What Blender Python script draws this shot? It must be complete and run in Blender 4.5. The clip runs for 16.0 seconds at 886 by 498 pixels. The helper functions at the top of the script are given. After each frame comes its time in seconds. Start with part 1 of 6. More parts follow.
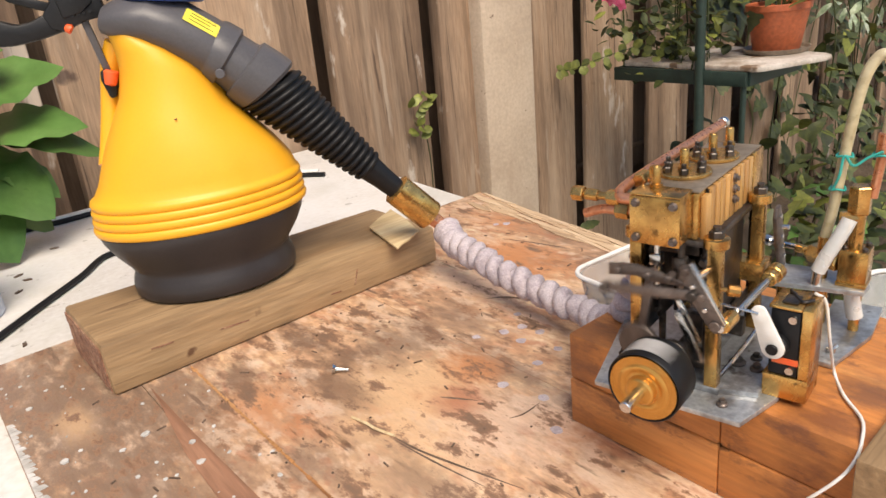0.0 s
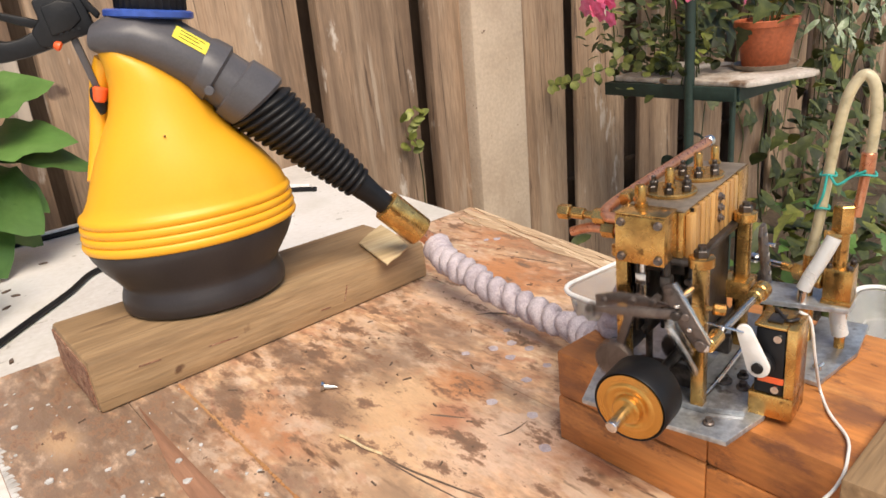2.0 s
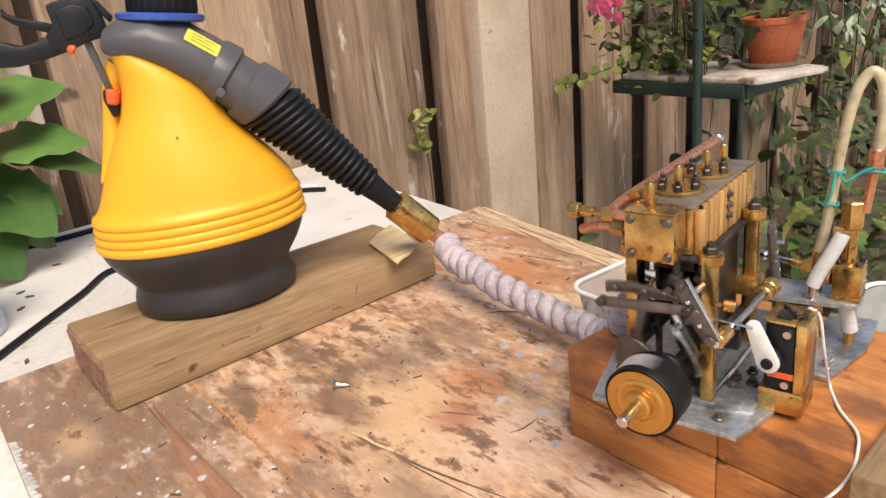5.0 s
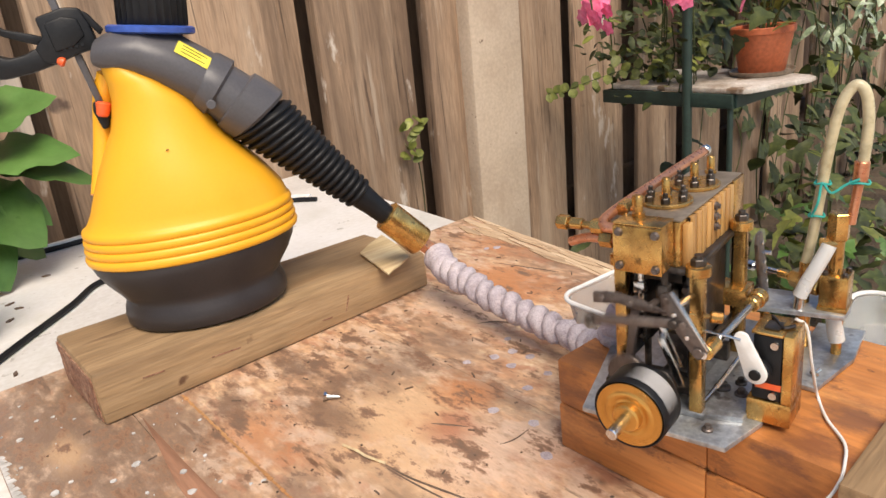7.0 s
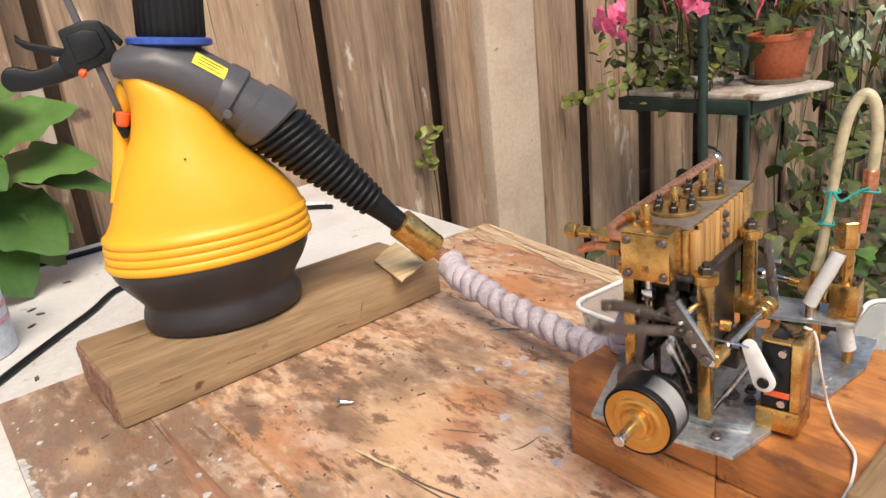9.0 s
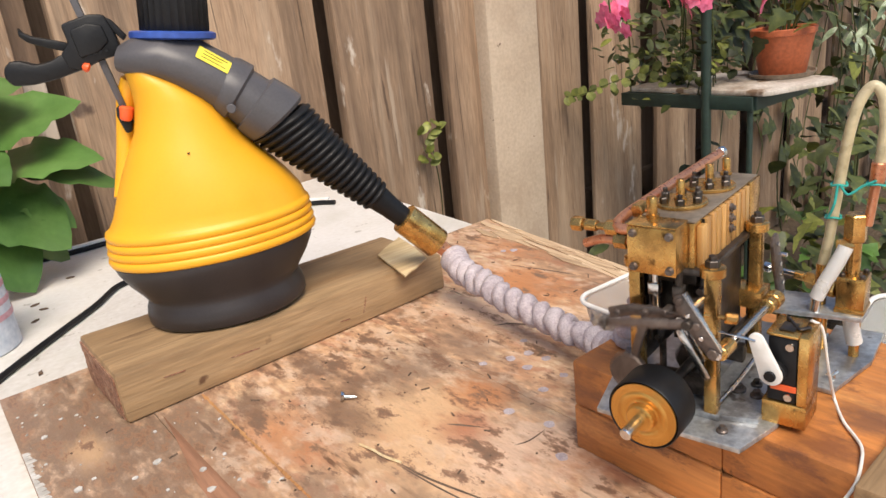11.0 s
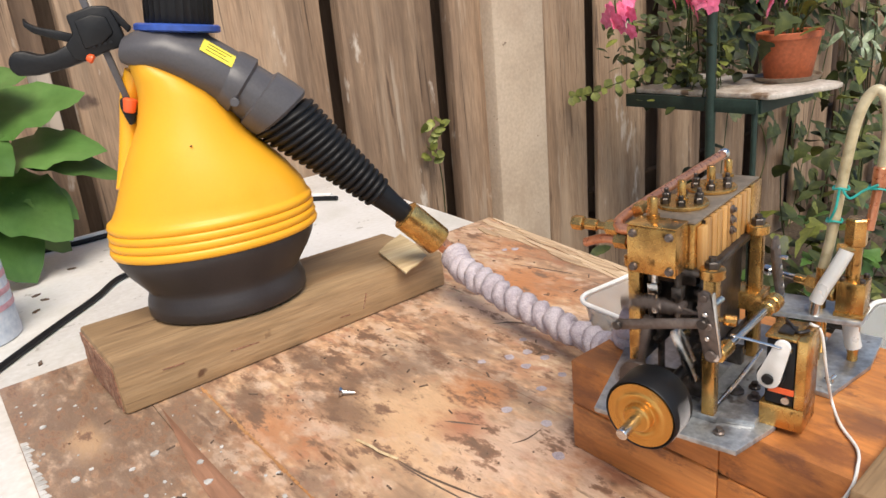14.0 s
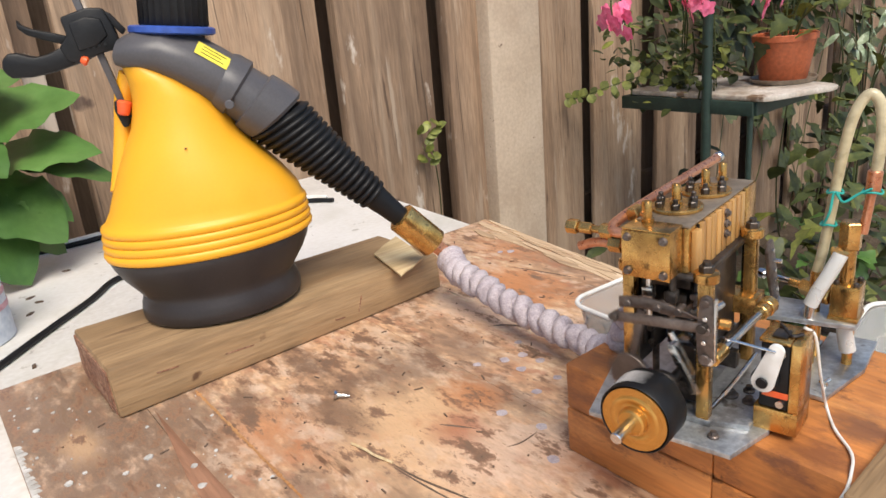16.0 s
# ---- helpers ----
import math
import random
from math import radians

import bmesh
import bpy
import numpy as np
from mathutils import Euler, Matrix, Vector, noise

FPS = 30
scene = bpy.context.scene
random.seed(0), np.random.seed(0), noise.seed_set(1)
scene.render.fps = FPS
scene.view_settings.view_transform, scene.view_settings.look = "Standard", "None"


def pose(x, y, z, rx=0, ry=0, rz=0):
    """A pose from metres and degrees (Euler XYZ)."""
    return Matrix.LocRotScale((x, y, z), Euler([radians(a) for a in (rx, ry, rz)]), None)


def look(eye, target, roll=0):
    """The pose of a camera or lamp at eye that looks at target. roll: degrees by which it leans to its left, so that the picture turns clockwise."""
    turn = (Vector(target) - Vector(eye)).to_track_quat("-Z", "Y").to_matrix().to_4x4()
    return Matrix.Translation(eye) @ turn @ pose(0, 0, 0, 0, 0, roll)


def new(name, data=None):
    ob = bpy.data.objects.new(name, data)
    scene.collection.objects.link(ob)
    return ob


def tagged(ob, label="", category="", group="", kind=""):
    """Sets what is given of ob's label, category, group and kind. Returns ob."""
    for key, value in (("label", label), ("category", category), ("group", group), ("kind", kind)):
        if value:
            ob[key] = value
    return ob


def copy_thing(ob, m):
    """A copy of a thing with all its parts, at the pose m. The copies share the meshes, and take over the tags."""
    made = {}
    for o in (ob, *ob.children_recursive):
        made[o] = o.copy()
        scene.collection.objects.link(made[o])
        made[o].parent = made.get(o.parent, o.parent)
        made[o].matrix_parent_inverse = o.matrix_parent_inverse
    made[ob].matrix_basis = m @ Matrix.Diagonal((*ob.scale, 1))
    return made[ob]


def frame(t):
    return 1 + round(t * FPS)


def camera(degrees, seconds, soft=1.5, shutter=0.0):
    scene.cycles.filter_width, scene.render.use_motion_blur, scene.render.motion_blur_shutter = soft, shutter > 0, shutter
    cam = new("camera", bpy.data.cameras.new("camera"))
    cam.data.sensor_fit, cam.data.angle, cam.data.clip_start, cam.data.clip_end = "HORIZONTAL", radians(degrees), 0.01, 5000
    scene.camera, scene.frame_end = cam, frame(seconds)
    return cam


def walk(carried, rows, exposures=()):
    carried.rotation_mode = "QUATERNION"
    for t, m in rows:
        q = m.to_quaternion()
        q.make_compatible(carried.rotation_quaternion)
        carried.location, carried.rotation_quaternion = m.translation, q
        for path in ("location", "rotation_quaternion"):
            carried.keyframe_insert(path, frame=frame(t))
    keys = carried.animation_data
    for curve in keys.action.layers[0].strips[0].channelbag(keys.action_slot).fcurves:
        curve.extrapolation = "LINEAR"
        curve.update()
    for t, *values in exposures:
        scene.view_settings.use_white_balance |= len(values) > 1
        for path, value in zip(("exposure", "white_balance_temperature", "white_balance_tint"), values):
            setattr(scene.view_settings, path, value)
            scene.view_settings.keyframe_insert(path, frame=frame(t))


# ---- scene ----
cam = camera(64.0, 16.0, soft=1.5, shutter=0.75)
PATH = [
    (0, (0.0, 0.012, 0.322), (1.118, 1.5, -0.41), -6.7),
    (0.5, (0.002, 0.011, 0.323), (1.134, 1.488, -0.411), -6.5),
    (1, (0.002, 0.011, 0.325), (1.136, 1.487, -0.408), -7.2),
    (1.5, (0.002, 0.011, 0.324), (1.138, 1.494, -0.393), -6.8),
    (2, (0.004, 0.01, 0.325), (1.147, 1.494, -0.376), -6.5),
    (2.5, (0.004, 0.009, 0.327), (1.159, 1.495, -0.349), -6.8),
    (3, (0.003, 0.009, 0.328), (1.162, 1.494, -0.344), -6.9),
    (3.5, (0.002, 0.009, 0.326), (1.141, 1.498, -0.369), -6.7),
    (4, (0.001, 0.008, 0.326), (1.131, 1.503, -0.373), -7.0),
    (6.5, (-0.001, 0.007, 0.328), (1.122, 1.508, -0.369), -7.0),
    (7, (0.001, 0.006, 0.329), (1.15, 1.495, -0.352), -7.0),
    (7.5, (0.002, 0.004, 0.328), (1.129, 1.508, -0.357), -6.8),
    (8, (0.001, 0.001, 0.331), (1.124, 1.511, -0.344), -7.5),
    (8.5, (0.001, -0.002, 0.332), (1.119, 1.518, -0.331), -7.5),
    (9, (0.001, -0.001, 0.331), (1.119, 1.521, -0.326), -7.4),
    (11.5, (-0.001, 0.001, 0.329), (1.109, 1.525, -0.339), -7.4),
    (12, (0.0, 0.0, 0.329), (1.107, 1.526, -0.337), -7.0),
    (12.5, (0.001, 0.0, 0.33), (1.109, 1.528, -0.332), -7.4),
    (13, (0.0, 0.0, 0.33), (1.113, 1.524, -0.332), -7.1),
    (13.5, (0.0, 0.001, 0.329), (1.108, 1.525, -0.341), -7.2),
    (14, (0.0, 0.0, 0.328), (1.106, 1.526, -0.341), -6.5),
    (14.5, (0.0, 0.0, 0.328), (1.107, 1.525, -0.341), -6.6),
    (15, (0.0, -0.001, 0.33), (1.106, 1.526, -0.338), -7.0),
    (15.5, (0.001, 0.0, 0.331), (1.111, 1.524, -0.335), -7.2),
    (16, (0.002, 0.0, 0.329), (1.116, 1.521, -0.338), -6.4),
]
walk(cam, [(t, look(eye, target, roll)) for t, eye, target, roll in PATH], [(0, 0.80, 6700, 11), (7, 0.78, 6600, 11), (12.5, 0.77, 6450, 10), (16, 0.74, 6250, 9)])

# ---- light ----
world = bpy.data.worlds.new("sky")
scene.world = world
world.use_nodes = True
wn = world.node_tree.nodes
sky = wn.new("ShaderNodeTexSky")
sky.sky_type, sky.sun_disc = "NISHITA", False
SUN_EL, SUN_AZ = 55.0, 204.0
sky.sun_elevation, sky.sun_rotation = radians(SUN_EL), radians(SUN_AZ)
world.node_tree.links.new(sky.outputs[0], wn["Background"].inputs[0])
wn["Background"].inputs[1].default_value = 0.082
sun = new("sun", bpy.data.lights.new("sun", "SUN"))
sun.data.energy, sun.data.angle, sun.data.color = 2.75, radians(38), (1.0, 0.89, 0.74)
sun.matrix_world = look((math.sin(radians(SUN_AZ)) * 5, math.cos(radians(SUN_AZ)) * 5, math.tan(radians(SUN_EL)) * 5), (0, 0, 0))

# ---- materials ----


def surf(name, cols, scale=8.0, rough=0.6, metal=0.0, bump=0.15, stretch=(1, 1, 1), fine=120.0, speck=None, speck_at=0.68, speck_scale=30.0, rnd=0.0, coat=0.0, fine_mix=0.25, dist=0.002, detail=6.0):
    """A noise-driven surface: cols are three colours over a large noise, a fine noise gives grain and relief, speck a sparse stain."""
    m = bpy.data.materials.new(name)
    m.use_nodes = True
    nt = m.node_tree
    n, link = nt.nodes, nt.links.new
    bsdf = n["Principled BSDF"]
    tc = n.new("ShaderNodeTexCoord")
    mp = n.new("ShaderNodeMapping")
    mp.inputs["Scale"].default_value = stretch
    info = n.new("ShaderNodeObjectInfo")
    add = n.new("ShaderNodeVectorMath")
    add.operation = "MULTIPLY_ADD"
    comb = n.new("ShaderNodeCombineXYZ")
    for k in range(3):
        link(info.outputs["Random"], comb.inputs[k])
    link(comb.outputs[0], add.inputs[0])
    add.inputs[1].default_value = (37.0, 23.0, 51.0)
    link(tc.outputs["Object"], add.inputs[2])
    link(add.outputs[0], mp.inputs[0])
    big = n.new("ShaderNodeTexNoise")
    big.inputs["Scale"].default_value, big.inputs["Detail"].default_value, big.inputs["Roughness"].default_value = scale, detail, 0.65
    big.inputs["Distortion"].default_value = 0.4
    link(mp.outputs[0], big.inputs["Vector"])
    ramp = n.new("ShaderNodeValToRGB")
    el = ramp.color_ramp.elements
    el[0].position, el[1].position = 0.32, 0.68
    el[0].color, el[1].color = (*cols[0], 1), (*cols[-1], 1)
    if len(cols) > 2:
        for k, c in enumerate(cols[1:-1]):
            e = el.new(0.32 + 0.36 * (k + 1) / (len(cols) - 1))
            e.color = (*c, 1)
    link(big.outputs[0], ramp.inputs[0])
    small = n.new("ShaderNodeTexNoise")
    small.inputs["Scale"].default_value, small.inputs["Detail"].default_value = fine, 5.0
    link(mp.outputs[0], small.inputs["Vector"])
    mix = n.new("ShaderNodeMix")
    mix.data_type, mix.blend_type = "RGBA", "OVERLAY"
    mix.inputs["Factor"].default_value = fine_mix * 2
    link(ramp.outputs[0], mix.inputs["A"])
    link(small.outputs[0], mix.inputs["B"])
    out = mix.outputs["Result"]
    if speck:
        sp = n.new("ShaderNodeTexNoise")
        sp.inputs["Scale"].default_value, sp.inputs["Detail"].default_value = speck_scale, 4.0
        link(tc.outputs["Object"], sp.inputs["Vector"])
        r2 = n.new("ShaderNodeValToRGB")
        r2.color_ramp.elements[0].position, r2.color_ramp.elements[1].position = speck_at, speck_at + 0.05
        link(sp.outputs[0], r2.inputs[0])
        m2 = n.new("ShaderNodeMix")
        m2.data_type = "RGBA"
        link(r2.outputs[0], m2.inputs["Factor"])
        link(out, m2.inputs["A"])
        m2.inputs["B"].default_value = (*speck, 1)
        out = m2.outputs["Result"]
    if rnd:
        hsv = n.new("ShaderNodeHueSaturation")
        mr = n.new("ShaderNodeMapRange")
        mr.inputs["To Min"].default_value, mr.inputs["To Max"].default_value = 1 - rnd, 1 + rnd
        link(info.outputs["Random"], mr.inputs[0])
        link(mr.outputs[0], hsv.inputs["Value"])
        link(out, hsv.inputs["Color"])
        out = hsv.outputs[0]
    link(out, bsdf.inputs["Base Color"])
    rr = n.new("ShaderNodeMapRange")
    rr.inputs["To Min"].default_value, rr.inputs["To Max"].default_value = max(0.03, rough - 0.12), min(1, rough + 0.12)
    link(small.outputs[0], rr.inputs[0])
    link(rr.outputs[0], bsdf.inputs["Roughness"])
    bsdf.inputs["Metallic"].default_value = metal
    bsdf.inputs["Coat Weight"].default_value = coat
    if bump:
        bp = n.new("ShaderNodeBump")
        bp.inputs["Strength"].default_value, bp.inputs["Distance"].default_value = bump, dist
        link(small.outputs[0], bp.inputs["Height"])
        link(bp.outputs[0], bsdf.inputs["Normal"])
    return m


def wood(name, cols, scale=3.0, axis=0, rough=0.7, bump=0.4, **k):
    st = [1.0, 1.0, 1.0]
    st[axis] = 0.09
    return surf(name, cols, scale=scale * 8, rough=rough, bump=bump, stretch=tuple(st), fine=260.0, **k)


M_TABLE = surf("worn_table_wood", [(0.22, 0.13, 0.085), (0.42, 0.25, 0.15), (0.55, 0.34, 0.20), (0.66, 0.46, 0.31), (0.60, 0.43, 0.31)], scale=10.0, rough=0.55, bump=0.6, stretch=(1.0, 0.42, 1.0), fine=170.0, fine_mix=0.6, rnd=0.04, detail=13.0)


def layer(m, col, scale, lo, hi, stretch=(1, 1, 1), amount=1.0, detail=5.0):
    """Lays a stain of one colour over a material where a noise is high."""
    n, link = m.node_tree.nodes, m.node_tree.links.new
    bsdf = n["Principled BSDF"]
    was = bsdf.inputs["Base Color"].links[0].from_socket
    tc, mp, nz, mr, mx = (n.new("ShaderNode" + k) for k in ("TexCoord", "Mapping", "TexNoise", "MapRange", "Mix"))
    mp.inputs["Scale"].default_value = stretch
    mp.inputs["Location"].default_value = (scale * 0.37, scale * 0.11, 1.7)
    nz.inputs["Scale"].default_value, nz.inputs["Detail"].default_value, nz.inputs["Roughness"].default_value = scale, detail, 0.6
    mr.inputs["From Min"].default_value, mr.inputs["From Max"].default_value, mr.inputs["To Max"].default_value = lo, hi, amount
    mx.data_type = "RGBA"
    mx.inputs["B"].default_value = (*col, 1)
    link(tc.outputs["Object"], mp.inputs[0])
    link(mp.outputs[0], nz.inputs["Vector"])
    link(nz.outputs[0], mr.inputs[0])
    link(mr.outputs[0], mx.inputs["Factor"])
    link(was, mx.inputs["A"])
    link(mx.outputs["Result"], bsdf.inputs["Base Color"])


layer(M_TABLE, (0.27, 0.18, 0.13), 8.0, 0.49, 0.66, (1.0, 0.45, 1.0), 0.6, 14.0)
layer(M_TABLE, (0.50, 0.215, 0.10), 13.0, 0.53, 0.64, (1.0, 0.5, 1.0), 0.6, 14.0)
layer(M_TABLE, (0.72, 0.53, 0.38), 21.0, 0.54, 0.60, (1.0, 0.45, 1.0), 0.62, 14.0)
layer(M_TABLE, (0.24, 0.14, 0.09), 24.0, 0.57, 0.70, (1.0, 0.30, 1.0), 0.4, 12.0)
layer(M_TABLE, (0.74, 0.56, 0.42), 48.0, 0.53, 0.60, (1.0, 0.5, 1.0), 0.5, 12.0)
layer(M_TABLE, (0.40, 0.16, 0.085), 55.0, 0.56, 0.62, (1.0, 0.5, 1.0), 0.5, 12.0)
layer(M_TABLE, (0.32, 0.21, 0.15), 38.0, 0.54, 0.68, (1.0, 0.4, 1.0), 0.4, 12.0)
layer(M_TABLE, (0.09, 0.045, 0.028), 70.0, 0.62, 0.67, (1.0, 0.14, 1.0), 0.8, 8.0)
layer(M_TABLE, (0.06, 0.035, 0.022), 120.0, 0.67, 0.70, (1, 0.8, 1), 0.85)


def blot(m, x, y, r, col, amount=0.8, lx=1.0):
    """One stain, or shade as colour, at a place on the boards, with a ragged edge."""
    n, link = m.node_tree.nodes, m.node_tree.links.new
    bsdf = n["Principled BSDF"]
    was = bsdf.inputs["Base Color"].links[0].from_socket
    tc, mp, nz, mr, mx, gr, ad = (n.new("ShaderNode" + k) for k in ("TexCoord", "Mapping", "TexNoise", "MapRange", "Mix", "TexGradient", "MixRGB"))
    gr.gradient_type = "SPHERICAL"
    mp.inputs["Location"].default_value = (-x / r / lx, -y / r, 0)
    mp.inputs["Scale"].default_value = (1 / r / lx, 1 / r, 0)
    nz.inputs["Scale"].default_value, nz.inputs["Detail"].default_value, nz.inputs["Roughness"].default_value = 42.0, 13.0, 0.74
    ad.blend_type = "LINEAR_LIGHT"
    ad.inputs[0].default_value = 0.9
    link(tc.outputs["Object"], mp.inputs[0])
    link(mp.outputs[0], gr.inputs[0])
    link(gr.outputs[0], ad.inputs[1])
    mn, boost = n.new("ShaderNodeMapping"), n.new("ShaderNodeMapRange")
    mn.inputs["Scale"].default_value = (1.0, 0.42, 1.0)
    boost.inputs["From Min"].default_value, boost.inputs["From Max"].default_value = 0.22, 0.78
    link(tc.outputs["Object"], mn.inputs[0])
    link(mn.outputs[0], nz.inputs["Vector"])
    link(nz.outputs[0], boost.inputs[0])
    link(boost.outputs[0], ad.inputs[2])
    mr.inputs["From Min"].default_value, mr.inputs["From Max"].default_value, mr.inputs["To Max"].default_value = 0.12, 0.72, amount
    mx.data_type = "RGBA"
    mx.inputs["B"].default_value = (*col, 1)
    link(ad.outputs[0], mr.inputs[0])
    link(mr.outputs[0], mx.inputs["Factor"])
    link(was, mx.inputs["A"])
    link(mx.outputs["Result"], bsdf.inputs["Base Color"])


# The first three grey blots hold grime plus the left side's shade as colour.
for x_, y_, r_, lx_, k_, a_ in (
        (0.05, 0.68, 0.24, 0.6, "grey", 0.9), (0.05, 0.50, 0.22, 0.5, "grey", 0.8), (0.13, 0.60, 0.10, 0.8, "grey", 0.7), (0.050, 0.620, 0.05, 0.5, "tan", 0.6),
        (0.177, 0.515, 0.075, 0.55, "orange", 0.6), (0.258, 0.454, 0.10, 0.6, "tan", 0.75), (0.300, 0.440, 0.10, 0.7, "tan", 0.75),
        (0.225, 0.39, 0.11, 0.6, "tan", 0.65), (0.300, 0.340, 0.09, 1.0, "pink", 0.65), (0.445, 0.560, 0.09, 0.5, "pink", 0.7),
        (0.313, 0.515, 0.075, 0.9, "grey", 0.75), (0.350, 0.400, 0.12, 0.25, "grey", 0.7), (0.38, 0.50, 0.10, 0.5, "grey", 0.55),
        (0.332, 0.432, 0.05, 0.7, "orange", 0.8), (0.292, 0.402, 0.035, 1.0, "red", 0.7), (0.53, 0.58, 0.14, 0.45, "orange", 0.8),
        (0.60, 0.68, 0.10, 0.4, "orange", 0.6), (0.255, 0.600, 0.075, 0.30, "dark", 0.85), (0.262, 0.535, 0.035, 1.2, "dark", 0.7),
        (0.180, 0.580, 0.055, 0.6, "dark", 0.75), (0.234, 0.500, 0.085, 0.32, "dark", 0.75), (0.165, 0.42, 0.05, 0.5, "grey", 0.7),
        (0.21, 0.35, 0.09, 0.3, "grey", 0.6), (0.40, 0.36, 0.06, 0.6, "dark", 0.5)):
    blot(M_TABLE, x_, y_, r_, {"grey": (0.22, 0.145, 0.10), "tan": (0.68, 0.44, 0.25), "pink": (0.70, 0.50, 0.37), "orange": (0.52, 0.215, 0.085), "red": (0.36, 0.12, 0.06), "dark": (0.17, 0.10, 0.065)}[k_], a_, lx_)
M_BEAM = wood("pine_beam", [(0.215, 0.133, 0.066), (0.31, 0.20, 0.102), (0.40, 0.272, 0.15)], 2.0, 0, 0.7, 0.35, speck=(0.12, 0.06, 0.03), speck_at=0.70, speck_scale=22.0)
M_BLOCK = wood("orange_block_wood", [(0.38, 0.14, 0.036), (0.53, 0.205, 0.055), (0.62, 0.27, 0.085)], 1.8, 1, 0.5, 0.2, rnd=0.06)
layer(M_BLOCK, (0.20, 0.075, 0.03), 18.0, 0.56, 0.70, (1.0, 0.5, 1.0), 0.5)
blot(M_BLOCK, 0.018, 0.088, 0.034, (0.16, 0.055, 0.025), 0.7, 0.9)
blot(M_BLOCK, 0.056, 0.080, 0.030, (0.14, 0.065, 0.04), 0.7, 1.2)
blot(M_BLOCK, 0.012, 0.245, 0.030, (0.16, 0.06, 0.03), 0.6, 1.0)
layer(M_BLOCK, (0.07, 0.03, 0.015), 70.0, 0.66, 0.72, (1.0, 1.0, 1.0), 0.8)
layer(M_BEAM, (0.10, 0.05, 0.025), 60.0, 0.62, 0.70, (0.07, 1.0, 1.0), 0.75)
layer(M_BEAM, (0.22, 0.12, 0.05), 12.0, 0.52, 0.68, (0.25, 1.0, 1.0), 0.6)
M_FENCE = wood("weathered_fence_wood", [(0.165, 0.108, 0.072), (0.305, 0.200, 0.126), (0.42, 0.298, 0.198)], 0.9, 2, 0.85, 0.5, speck=(0.09, 0.055, 0.04), speck_at=0.68, speck_scale=9.0, rnd=0.12)
layer(M_FENCE, (0.46, 0.37, 0.28), 30.0, 0.60, 0.70, (1.0, 1.0, 0.10), 0.6)
layer(M_FENCE, (0.06, 0.035, 0.025), 44.0, 0.62, 0.68, (1.0, 1.0, 0.05), 0.75)
layer(M_FENCE, (0.10, 0.06, 0.04), 3.0, 0.50, 0.70, (1.0, 1.0, 0.4), 0.6)
layer(M_FENCE, (0.09, 0.055, 0.035), 26.0, 0.54, 0.66, (1.0, 1.0, 0.035), 0.5)
layer(M_FENCE, (0.52, 0.405, 0.29), 16.0, 0.55, 0.70, (1.0, 1.0, 0.06), 0.4)
# Darker copy of the fence wood: puts the gaps' shade into the colour.
M_FENCE_BACK = wood("dark_fence_wood", [(0.06, 0.035, 0.022), (0.12, 0.08, 0.055), (0.18, 0.12, 0.085)], 0.9, 2, 0.85, 0.5, rnd=0.15)
layer(M_FENCE, (0.66, 0.58, 0.49), 11.0, 0.63, 0.68, (1.0, 1.0, 0.35), 0.7, 14.0)
layer(M_FENCE, (0.10, 0.06, 0.04), 20.0, 0.69, 0.72, (1.0, 1.0, 0.6), 0.8, 6.0)
layer(M_FENCE, (0.07, 0.045, 0.03), 90.0, 0.63, 0.68, (1.0, 1.0, 0.022), 0.8, 6.0)
M_CONCRETE = surf("rough_concrete", [(0.43, 0.33, 0.24), (0.49, 0.385, 0.285), (0.54, 0.43, 0.325)], 5.0, 0.9, bump=0.35, fine=120, fine_mix=0.12, detail=10.0)
layer(M_CONCRETE, (0.14, 0.09, 0.06), 42.0, 0.70, 0.72, (1, 1, 0.8), 0.85, 3.0)
layer(M_CONCRETE, (0.36, 0.26, 0.18), 7.0, 0.53, 0.66, (1, 1, 0.5), 0.5, 10.0)
M_WHITE = surf("dirty_white_laminate", [(0.62, 0.59, 0.55), (0.77, 0.74, 0.70), (0.83, 0.81, 0.79)], 3.0, 0.45, bump=0.05, speck=(0.36, 0.33, 0.29), speck_at=0.70, speck_scale=14.0)
layer(M_WHITE, (0.52, 0.50, 0.42), 5.0, 0.52, 0.66, (1, 1, 1), 0.4, 10.0)
layer(M_WHITE, (0.30, 0.27, 0.22), 46.0, 0.66, 0.70, (1, 1, 1), 0.6, 5.0)
M_YELLOW = surf("yellow_plastic", [(0.81, 0.375, 0.016), (0.84, 0.40, 0.020), (0.86, 0.42, 0.024)], 6.0, 0.42, bump=0.04, fine=500, fine_mix=0.03)
M_GREY = surf("dark_grey_plastic", [(0.025, 0.020, 0.019), (0.030, 0.024, 0.023), (0.036, 0.029, 0.027)], 9.0, 0.38, bump=0.05, fine=400, fine_mix=0.1)
M_NOSE = surf("mid_grey_plastic", [(0.078, 0.074, 0.078), (0.090, 0.085, 0.090), (0.10, 0.095, 0.10)], 9.0, 0.38, bump=0.05, fine=400, fine_mix=0.1)
M_BLACK = surf("black_rubber", [(0.006, 0.006, 0.007), (0.009, 0.009, 0.010), (0.014, 0.014, 0.015)], 12.0, 0.46, bump=0.08, fine=300)
for m_, v_ in ((M_GREY, 0.38), (M_NOSE, 0.40), (M_BLACK, 0.28)):
    m_.node_tree.nodes["Principled BSDF"].inputs["Specular IOR Level"].default_value = v_
M_BLUE = surf("blue_plastic", [(0.03, 0.07, 0.30), (0.04, 0.09, 0.36), (0.05, 0.10, 0.40)], 9.0, 0.35, bump=0.03)
